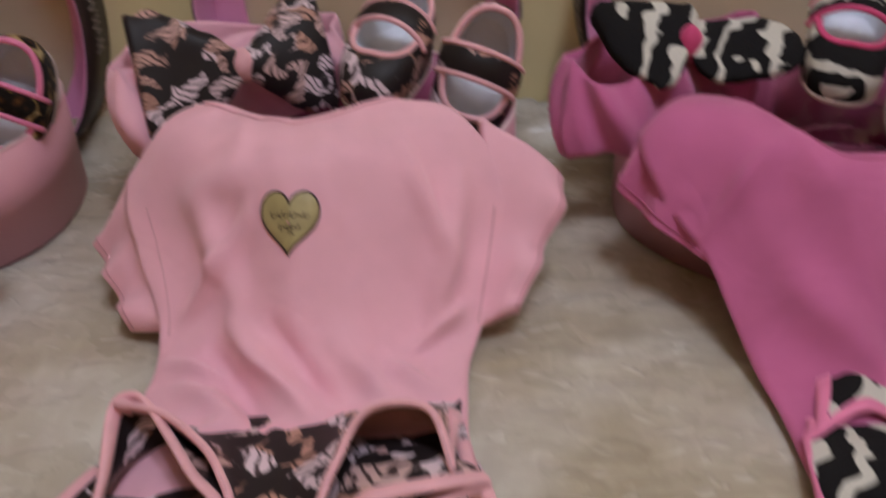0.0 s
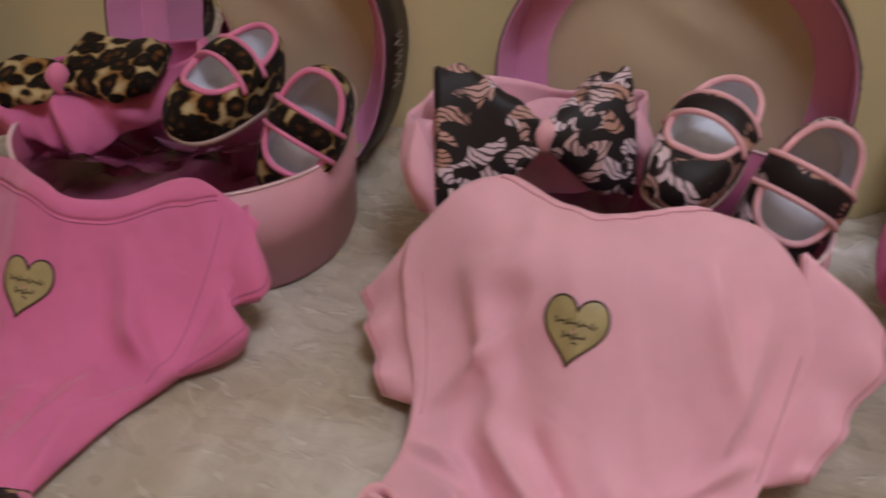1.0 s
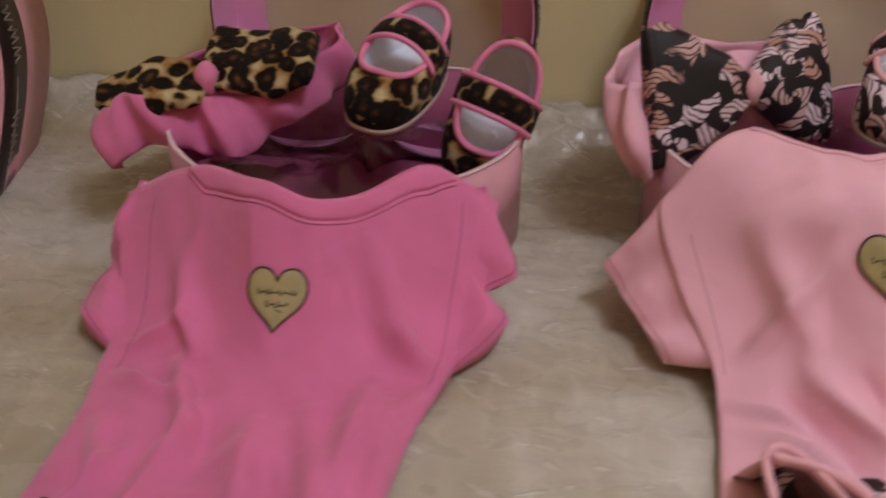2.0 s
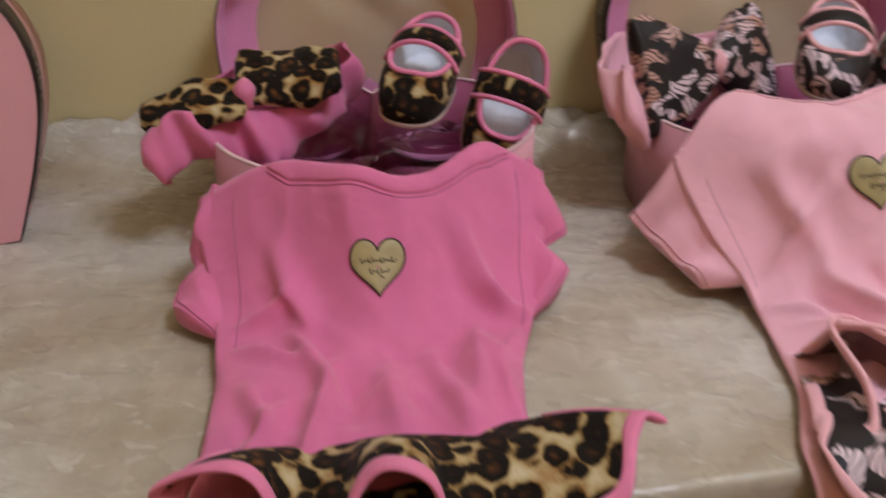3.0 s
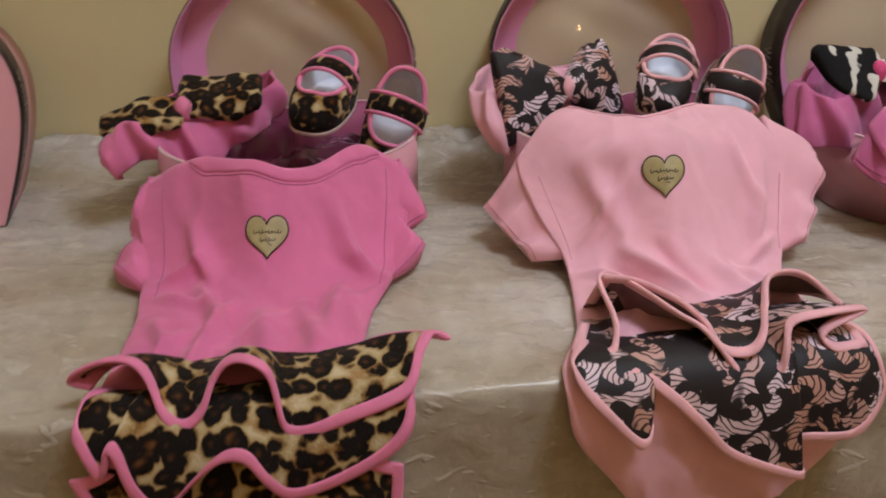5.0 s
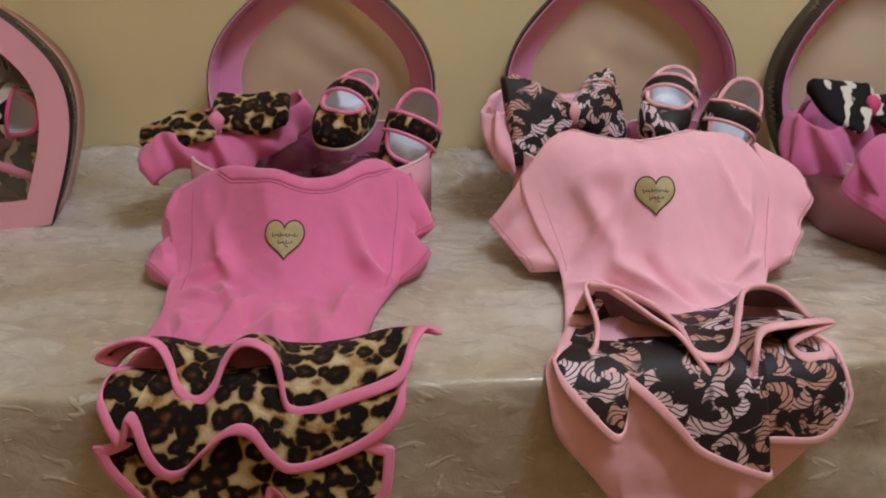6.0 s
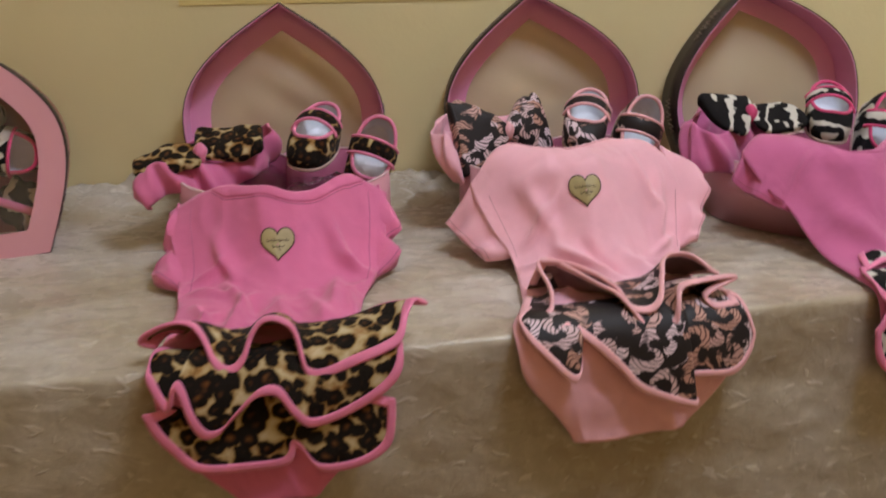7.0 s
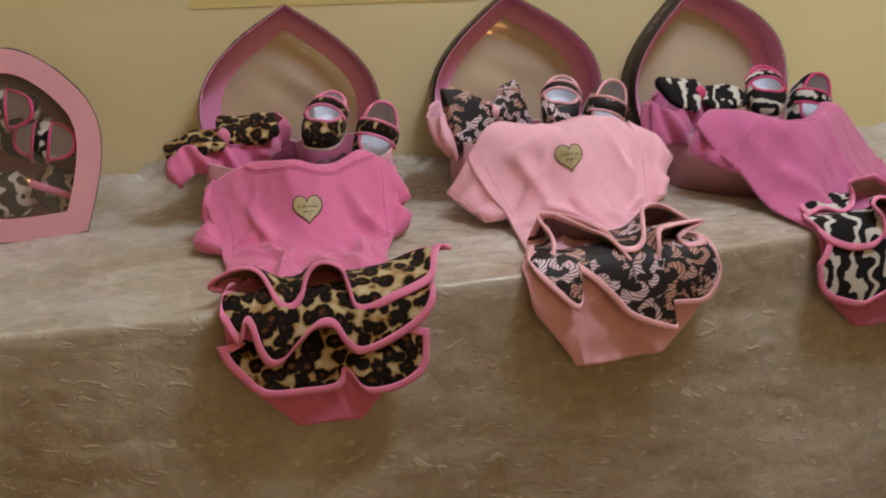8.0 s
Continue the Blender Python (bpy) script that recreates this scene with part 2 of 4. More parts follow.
# ---- mesh helpers ----
def world_of(ob):
    m = ob.matrix_basis.copy()
    while ob.parent:
        ob = ob.parent
        m = ob.matrix_basis @ m
    return m


def thing(name, label, category, at=(0, 0, 0), group="", m=None):
    ob = new(name)
    ob.empty_display_size = 0.02
    ob.matrix_basis = m if m is not None else Matrix.Translation(at)
    return tagged(ob, label, category, group)


def part(name, bm, material, parent=None, label="", local=False, smooth=True):
    if parent and not local:
        bm.transform(world_of(parent).inverted())
    bmesh.ops.recalc_face_normals(bm, faces=bm.faces)
    data = bpy.data.meshes.new(name)
    bm.to_mesh(data)
    bm.free()
    data.materials.append(material)
    for p in data.polygons:
        p.use_smooth = smooth
    ob = new(name, data)
    ob.parent = parent
    return tagged(ob, label)


def solid(name, bm, material, label, category="", kind="", smooth=False):
    ob = part(name, bm, material, None, label, True, smooth)
    return tagged(ob, label, category, "", kind)


def box_bm(x0, x1, y0, y1, z0, z1, bevel=0.0):
    bm = bmesh.new()
    bmesh.ops.create_cube(bm, size=1)
    for v in bm.verts:
        v.co = Vector(((x0, x1)[v.co.x > 0], (y0, y1)[v.co.y > 0], (z0, z1)[v.co.z > 0]))
    if bevel:
        bmesh.ops.bevel(bm, geom=bm.edges[:], offset=bevel, segments=2, affect="EDGES")
    return bm


def grid_bm(p, bm=None, wrap_u=False):
    """A sheet over an array of places, rows by columns."""
    bm = bm or bmesh.new()
    rows = [[bm.verts.new(tuple(q)) for q in row] for row in p]
    n = len(rows[0])
    for a, b in zip(rows, rows[1:]):
        for j in range(n if wrap_u else n - 1):
            k = (j + 1) % n
            bm.faces.new((a[j], a[k], b[k], b[j]))
    return bm


def shell_bm(top, low):
    """Two sheets closed round their border."""
    bm = bmesh.new()
    a = [[bm.verts.new(tuple(q)) for q in row] for row in top]
    b = [[bm.verts.new(tuple(q)) for q in row] for row in low]
    m, n = len(a), len(a[0])
    for i in range(m - 1):
        for j in range(n - 1):
            bm.faces.new((a[i][j], a[i][j + 1], a[i + 1][j + 1], a[i + 1][j]))
            bm.faces.new((b[i][j], b[i + 1][j], b[i + 1][j + 1], b[i][j + 1]))
    ring = [(0, j) for j in range(n)] + [(i, n - 1) for i in range(1, m)] + [(m - 1, j) for j in range(n - 2, -1, -1)] + [(i, 0) for i in range(m - 2, 0, -1)]
    for (i, j), (k, l) in zip(ring, ring[1:] + ring[:1]):
        bm.faces.new((a[i][j], b[i][j], b[k][l], a[k][l]))
    return bm


def tube_bm(path, radius, sides=8, closed=False, flat=1.0, side_axis=None, bm=None):
    """A round or flattened cord along a path."""
    bm = bm or bmesh.new()
    path = [Vector(p) for p in path]
    n = len(path)
    rings, last = [], Vector(side_axis) if side_axis is not None else None
    for i, p in enumerate(path):
        a = path[(i - 1) % n] if closed or i else p
        b = path[(i + 1) % n] if closed or i < n - 1 else p
        t = (b - a).normalized()
        ref = Vector(side_axis) if side_axis is not None else (last or Vector((0.13, 0.2, 1)))
        u = (ref - t * ref.dot(t)).normalized()
        if side_axis is None:
            last = u
        w = t.cross(u)
        r = radius[i] if hasattr(radius, "__len__") else radius
        rings.append([bm.verts.new(p + u * r * math.cos(k * math.tau / sides) + w * r * flat * math.sin(k * math.tau / sides)) for k in range(sides)])
    for i in range(n if closed else n - 1):
        a, b = rings[i], rings[(i + 1) % n]
        for k in range(sides):
            bm.faces.new((a[k], a[(k + 1) % sides], b[(k + 1) % sides], b[k]))
    if not closed:
        bm.faces.new(rings[0][::-1])
        bm.faces.new(rings[-1])
    return bm


def smooth_line(points, count, closed=False):
    """A Catmull-Rom line through control points."""
    p = np.array(points, float)
    p = np.vstack([p[-1], p, p[:2]]) if closed else np.vstack([2 * p[0] - p[1], p, 2 * p[-1] - p[-2]])
    t = np.linspace(0, len(p) - 3 - 1e-6, count, endpoint=not closed)
    i = t.astype(int)
    f = (t - i)[:, None]
    a, b, c, d = p[i], p[i + 1], p[i + 2], p[i + 3]
    return 0.5 * (2 * b + (c - a) * f + (2 * a - 5 * b + 4 * c - d) * f ** 2 + (3 * b - 3 * c + d - a) * f ** 3)


def bezier(a, b, c, d, n):
    t = np.linspace(0, 1, n, endpoint=False)[:, None]
    a, b, c, d = (np.array(q) for q in (a, b, c, d))
    return (1 - t) ** 3 * a + 3 * (1 - t) ** 2 * t * b + 3 * (1 - t) * t * t * c + t ** 3 * d


def heart(scale=1.0, n=14):
    """A heart box's outline: the point at the origin, the lobes along +y, 0.262 by 0.265 m."""
    right = np.vstack([bezier((0, 0), (0.06, 0.04), (0.131, 0.08), (0.131, 0.15), n), bezier((0.131, 0.15), (0.131, 0.225), (0.1, 0.265), (0.066, 0.265), n), bezier((0.066, 0.265), (0.03, 0.265), (0.006, 0.25), (0, 0.225), n)])
    left = (right[1:] * [-1, 1])[::-1]
    return np.vstack([right, [[0, 0.225]], left]) * scale


def pointed_heart(scale=1.0, n=10):
    """The patches' outline: a sharper point and fuller lobes, 0.262 by 0.27."""
    right = np.vstack([bezier((0, 0), (0.022, 0.055), (0.131, 0.105), (0.131, 0.185), n), bezier((0.131, 0.185), (0.131, 0.238), (0.1, 0.27), (0.068, 0.27), n), bezier((0.068, 0.27), (0.032, 0.27), (0.006, 0.245), (0, 0.212), n)])
    left = (right[1:] * [-1, 1])[::-1]
    return np.vstack([right, [[0, 0.212]], left]) * scale


def inset(loop, d):
    """The loop moved inwards by d, mitred."""
    a, b = np.roll(loop, 1, 0), np.roll(loop, -1, 0)
    def normal(p, q):
        v = q - p
        v = v / (np.linalg.norm(v, axis=1)[:, None] + 1e-12)
        return np.stack([-v[:, 1], v[:, 0]], 1)
    n1, n2 = normal(a, loop), normal(loop, b)
    m = n1 + n2
    k = np.clip((m * n1).sum(1), 0.55, None)[:, None]
    moved = loop + m / k * d
    first = loop[1] - loop[0]
    crossed = (moved[:, 0] * loop[:, 0] < 0) & (loop[:, 1] < 0.1)
    crossed[0] = True
    moved[crossed] = (0.0, loop[0, 1] + d * np.linalg.norm(first) / first[0])
    return moved


# ---- the draped surface: table, its front edge, the boxes under the clothes ----
TABLE = 0.755
EDGE_X = (-1.4, -0.69, -0.53, -0.27, -0.2, 0.06, 0.188, 0.9, 1.4)
EDGE_Y = (0.225, 0.232, 0.236, 0.262, 0.272, 0.306, 0.327, 0.41, 0.46)
BOXES = ((-0.405, 0.446), (-0.070, 0.446), (0.242, 0.446))
BOX_SIZE, BOX_TALL = 0.93, 0.100  # of the bulge under the clothes; the boxes themselves stand a little wider and lower
WALL_Y = 0.772
edge_fine_x = np.linspace(-1.4, 1.4, 281)
edge_fine_y = np.convolve(np.pad(np.interp(edge_fine_x, EDGE_X, EDGE_Y), 8, "edge"), np.ones(17) / 17, "valid")


def edge_y(x):
    return np.interp(x, edge_fine_x, edge_fine_y)


def outside(x, y, loop):
    """How far points lie outside a loop; 0 within it."""
    a, b = loop, np.roll(loop, -1, 0)
    best, inside = np.full(x.shape, 9.0), np.zeros(x.shape, bool)
    for (ax, ay), (bx, by) in zip(a, b):
        dx, dy = bx - ax, by - ay
        t = np.clip(((x - ax) * dx + (y - ay) * dy) / (dx * dx + dy * dy + 1e-12), 0, 1)
        best = np.minimum(best, np.hypot(ax + t * dx - x, ay + t * dy - y))
        if ay != by:
            inside ^= ((ay > y) != (by > y)) & (x < dx * (y - ay) / (by - ay) + ax)
    return np.where(inside, 0.0, best)


GX, GY = np.linspace(-0.8, 0.8, 321), np.linspace(0.15, 0.8, 131)
field_x, field_y = np.meshgrid(GX, GY)
RISE = np.zeros(field_x.shape)
for (bx, by), back in zip(BOXES, (0.006, 0.013, 0.008)):
    RISE = np.maximum(RISE, np.clip(1 - outside(field_x, field_y, heart(BOX_SIZE) + [bx, by + back]) / 0.09, 0, 1) ** 2)
kernel = np.hanning(11)[1:-1] / np.hanning(11).sum()
for axis in (0, 1):
    RISE = np.apply_along_axis(lambda line: np.convolve(np.pad(line, 4, "edge"), kernel, "valid"), axis, RISE)
RISE *= BOX_TALL + 0.001


def rise(x, y):
    i = np.clip((x + 0.8) / 0.005, 0, 318.99)
    j = np.clip((y - 0.15) / 0.005, 0, 128.99)
    a, b = i.astype(int), j.astype(int)
    f, g = i - a, j - b
    return (RISE[b, a] * (1 - f) + RISE[b, a + 1] * f) * (1 - g) + (RISE[b + 1, a] * (1 - f) + RISE[b + 1, a + 1] * f) * g


def bare(x, s, boxes=1.0, out=0.024, bend=0.016, soft=0.008):
    """Places on the drape: s metres behind the table's front edge, or below it where s is negative."""
    x, s = np.broadcast_arrays(np.asarray(x, float), np.asarray(s, float))
    e, q = edge_y(x), np.maximum(-s, 0)
    y = np.where(s >= 0, e + s, e - out * (1 - np.exp(-q / bend)))
    z = TABLE - np.where(s >= 0, 0, 0.5 * (np.hypot(q - soft, soft * 1.1) + q - soft) - 0.5 * (math.hypot(soft, soft * 1.1) - soft))
    return np.stack([x, y, z + boxes * np.where(s > 0, rise(x, y), 0)], -1)


def drape(x, s, n=0.0, boxes=1.0):
    """The same, n metres off the surface."""
    d = 0.004
    p = bare(x, s, boxes)
    v = np.cross(bare(x + d, s, boxes) - bare(x - d, s, boxes), bare(x, s + d, boxes) - bare(x, s - d, boxes))
    v /= np.linalg.norm(v, axis=-1)[..., None]
    return p + v * np.broadcast_to(np.asarray(n, float), p.shape[:-1])[..., None]


def rumple(x, y, scale, seed=0.0, octaves=3):
    x, y = np.broadcast_arrays(np.asarray(x, float), np.asarray(y, float))
    flat = [noise.fractal(Vector((a * scale, b * scale, seed)), 0.9, 2.0, octaves) for a, b in zip(x.ravel(), y.ravel())]
    return np.array(flat).reshape(x.shape)


def folds(x, s, lines):
    """Ridges (or, with a negative height, creases): x0, s0, x1, s1, height, width."""
    out = np.zeros(np.broadcast(x, s).shape)
    for x0, s0, x1, s1, h, w in lines:
        dx, dy = x1 - x0, s1 - s0
        t = np.clip(((x - x0) * dx + (s - s0) * dy) / (dx * dx + dy * dy), 0, 1)
        out += h * np.exp(-((x0 + t * dx - x) ** 2 + (s0 + t * dy - s) ** 2) / (0.55 * w * w)) * np.sin(np.pi * (0.12 + 0.76 * t))
    return out


# ---- the room ----
def build_room():
    for name, b, mat in (("wall_north", (-2.2, 2.2, WALL_Y, WALL_Y + 0.12, 0, 2.5), M_WALL), ("wall_south", (-2.2, 2.2, -2.72, -2.6, 0, 2.5), M_WALL),
                         ("wall_west", (-2.32, -2.2, -2.72, WALL_Y + 0.12, 0, 2.5), M_WALL), ("wall_east", (2.2, 2.32, -2.72, WALL_Y + 0.12, 0, 2.5), M_WALL)):
        solid(name, box_bm(*b), mat, "plain cream-yellow painted room wall", "wall", "structure")
    solid("floor", box_bm(-2.32, 2.32, -2.72, WALL_Y + 0.12, -0.1, 0), M_FLOOR, "brown carpeted floor of the room", "floor", "structure")
    solid("ceiling", box_bm(-2.32, 2.32, -2.72, WALL_Y + 0.12, 2.5, 2.6), M_CEIL, "white painted flat ceiling", "ceiling", "structure")
    board = thing("wall_board", "yellow board hung on the cream wall", "board", (-0.33, WALL_Y, 1.16))
    part("board", box_bm(-0.54, -0.12, WALL_Y - 0.0011, WALL_Y - 0.0003, 1.012, 1.31), M_POSTER, board, smooth=False)


def build_table():
    table = thing("table", "brown wooden table under a velvet cloth", "table", (0, 0.5, 0))
    x = np.linspace(-1.3, 1.3, 60)
    top = [[(a, edge_y(a) + 0.012 + t * (0.755 - edge_y(a) - 0.012), 0.744) for a in x] for t in (0, 1)]
    low = [[(p[0], p[1], 0.712) for p in row] for row in top]
    part("tabletop", shell_bm(top, low), M_WOOD, table, smooth=False)
    for lx, ly in ((-1.2, 0.32), (1.2, 0.53), (-1.2, 0.72), (1.2, 0.72)):
        part("leg", box_bm(lx - 0.025, lx + 0.025, ly - 0.025, ly + 0.025, 0, 0.712, 0.004), M_WOOD, table)


def build_cloth():
    x = np.linspace(-1.36, 1.36, 460)
    s = np.concatenate([np.linspace(0.56, 0.02, 150), np.linspace(0.017, -0.03, 40), np.linspace(-0.036, -0.745, 110)])
    X, S = np.meshgrid(x, s)
    e = edge_y(X)
    S = np.where(S > 0.02, 0.02 + (S - 0.02) / 0.54 * (WALL_Y - 0.004 - e - 0.02), S)
    P = bare(X, S, 0.0, 0.007, 0.004, 0.002)
    P[..., 2] -= 0.0035
    back = np.clip((P[..., 1] - 0.685) / 0.07, 0, 1)
    back = back * back * (3 - 2 * back)
    wr = rumple(X * 0.8, S * 1.8, 11.0, 3.1, 5)
    fine = rumple(X, S * 1.5, 34.0, 7.7, 3)
    flat = np.clip(S / 0.03, 0, 1)
    P[..., 2] += flat * (0.0026 * np.abs(wr) - 0.0014 + 0.0012 * fine) + back * (0.030 + 0.018 * wr + 0.007 * fine)
    q = np.clip(-S, 0, 1)
    wave = 0.4 * np.sin(X * 9 + 0.6) + 0.3 * np.sin(X * 21 + 2.0 + q * 3)
    P[..., 1] += -np.clip(q / 0.35, 0, 1) * (0.008 + 0.022 * wave) + np.clip(q / 0.02, 0, 1) * (0.0024 * wr + 0.0006 * fine)
    P[..., 1] = np.where(S < 0, np.minimum(P[..., 1], e + 0.006), P[..., 1])
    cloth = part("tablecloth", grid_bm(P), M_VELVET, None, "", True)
    tagged(cloth, "champagne crushed velvet cloth draped over the table", "tablecloth")


# ---- heart boxes ----
def lift(loop, h):
    return np.column_stack([loop, np.full(len(loop), h)])


def ring_solid(loops):
    """A closed band through a round of loops, each already lifted."""
    bm = bmesh.new()
    rows = [[bm.verts.new(tuple(p)) for p in l] for l in loops]
    n = len(rows[0])
    for a, b in zip(rows, rows[1:] + rows[:1]):
        for i in range(n):
            j = (i + 1) % n
            bm.faces.new((a[i], a[j], b[j], b[i]))
    return bm


def heart_box_body(parent, m, size, tall, open_top=True):
    out = heart(size)
    inn = inset(out, 0.0028)
    wall = ring_solid([lift(out, 0.0), lift(out, tall), lift(inset(out, 0.0012), tall), lift(inset(out, 0.0012), 0.002)])
    wall.transform(m)
    part("side_wall", wall, M_BOX, parent)
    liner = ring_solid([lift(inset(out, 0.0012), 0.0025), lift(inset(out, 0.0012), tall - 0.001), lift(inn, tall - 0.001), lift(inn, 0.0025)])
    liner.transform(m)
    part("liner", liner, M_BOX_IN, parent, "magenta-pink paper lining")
    rim = ring_solid([lift(inset(out, -0.0003), tall - 0.0006), lift(inset(out, -0.0003), tall + 0.0006), lift(inset(inn, 0.0003), tall + 0.0006), lift(inset(inn, 0.0003), tall - 0.0006)])
    rim.transform(m)
    part("rim", rim, M_RIM, parent, "pale card rim")
    floor = bmesh.new()
    for h in (0.0, 0.0022):
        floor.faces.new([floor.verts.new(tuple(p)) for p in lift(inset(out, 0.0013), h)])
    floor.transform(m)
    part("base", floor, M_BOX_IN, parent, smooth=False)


def script_marks(parent, m, out, deep, count):
    """Bars and loops like faded handwriting along the dark band."""
    rng = random.Random(5)
    n = len(out)
    centre = out.mean(0)
    for k in range(count):
        i = int((k + 0.5) * n / count)
        for w in range(3):
            pts = []
            for q in range(9):
                f = i + (w - 1) * 1.15 + q * 0.11
                a, b = out[int(f) % n], out[(int(f) + 1) % n]
                p = a + (b - a) * (f - int(f))
                d = (p - centre) / np.linalg.norm(p - centre)
                p = p + d * 0.0012
                pts.append((p[0], p[1], deep * (0.5 + 0.16 * math.sin(q * 1.7 + w * 2 + rng.random())) + (w - 1) * 0.002))
            bm = tube_bm(pts, 0.0007, 5)
            bm.transform(m)
            part("ink_mark", bm, M_INK, parent, "faded silver handwriting-like flourish")


def heart_lid(parent, m, size=1.0, deep=0.050, marks=9, outward=False, ripple=0.0):
    """Local frame: outline in x and y, the panel at height deep, the rim at 0."""
    out = heart(size)
    band = ring_solid([lift(out, 0.0), lift(out, deep), lift(inset(out, 0.001), deep), lift(inset(out, 0.001), 0.0)])
    band.transform(m)
    part("side_band", band, M_BAND, parent, "dark brown printed paper band")
    a, b, w = inset(out, 0.0011), inset(out, 0.0026), inset(out, 0.030)
    top = deep + 0.0008 if outward else deep - 0.0004
    shell = ring_solid([lift(a, 0.0008), lift(a, top), lift(w, top), lift(w, deep - 0.0022), lift(b, deep - 0.0022), lift(b, 0.0008)])
    shell.transform(m)
    part("panel", shell, M_BOX if outward else M_LID_IN, parent, "pink paper panel with a heart window", smooth=False)
    cx, cy = 0.0, 0.135 * size
    film, rings = bmesh.new(), []
    edge = inset(out, 0.029)
    for k in range(26):
        f = 1 - k / 25.0
        ring = np.column_stack([cx + (edge[:, 0] - cx) * f, cy + (edge[:, 1] - cy) * f])
        rings.append([(p[0], p[1], deep - 0.0014 - 0.018 * math.exp(-(p[0] ** 2 + (p[1] - cy) ** 2) / 0.0042) * (1 + 0.3 * math.sin(p[0] * 38 + 1) * math.sin(p[1] * 31)) - ripple * math.sin((0.55 * p[0] - 0.83 * p[1]) * 130) * math.exp(-((p[0] - 0.02) ** 2 + (p[1] - 0.085) ** 2) / 0.004)) for p in ring])
    grid_bm(rings, film, True)
    bmesh.ops.remove_doubles(film, verts=film.verts, dist=0.0002)
    film.transform(m)
    f = part("window", film, M_FILM_CLEAR if outward else M_FILM, parent, "clear plastic film window")
    f.visible_shadow = False
    script_marks(parent, m, out, deep, marks)


def build_boxes():
    words = (("beneath the hot-pink outfit", 1.5, 0.080, 0.95, 0.000), ("beneath the pale-pink outfit", 1.2, 0.084, 0.945, 0.012), ("beneath the rose-pink outfit", -2.0, 0.078, 0.94, 0.012))
    leaning = ((-0.408, 0.703, 1.019, 0.4, 0.4, -5.2, 0.979), (-0.085, 0.718, 1.024, -1.7, -6.2, -4.4, 0.989), (0.209, 0.718, 1.029, 5.0, -12.0, -5.5, 1.02))
    for (bx, by), (where, turn, tall, wide, back), (x, y, z, yaw, roll, lean, size) in zip(BOXES, words, leaning):
        box = thing("heart_box", "open pink heart-shaped paper gift box " + where, "gift box", (bx, by, TABLE), "heart boxes")
        heart_box_body(box, pose(bx + 0.004, by + back, TABLE - 0.002, 0, 0, turn), wide, tall)
        lid = thing("box_lid", "pink heart-shaped box lid with clear window leaning on the wall", "box lid", (bx, 0.70, TABLE), "heart box lids")
        m = pose(x, y, z, 0, 0, yaw) @ pose(0, 0, 0, lean) @ pose(0, 0, 0, 0, roll) @ Matrix(((1, 0, 0, 0), (0, 0, 1, 0), (0, -1, 0, 0), (0, 0, 0, 1)))
        heart_lid(lid, m, size, ripple=0.0022 if x < 0 else 0.0)


def build_wraps():
    for i, (bx, by) in enumerate(BOXES):
        loop = heart(BOX_SIZE * 0.93)
        cx, cy = 0.0, 0.15
        rings = []
        for k in range(12):
            f = 1 - k / 11.5
            ring = np.column_stack([cx + (loop[:, 0] - cx) * f, cy + (loop[:, 1] - cy) * f])
            rings.append([(bx + p[0], by + 0.006 + p[1], TABLE + 0.052 + 0.022 * noise.fractal(Vector((p[0] * 16 + i * 7, p[1] * 16, 2.0)), 0.8, 2.0, 4)) for p in ring])
        wrap = part("plastic_wrap", grid_bm(rings, None, True), M_WRAP, None, "", True)
        wrap.visible_shadow = False
        tagged(wrap, "crumpled clear plastic wrap inside the open pink box", "plastic wrap", "plastic wraps")


build_room()
build_wraps()
build_table()
build_cloth()
build_boxes()


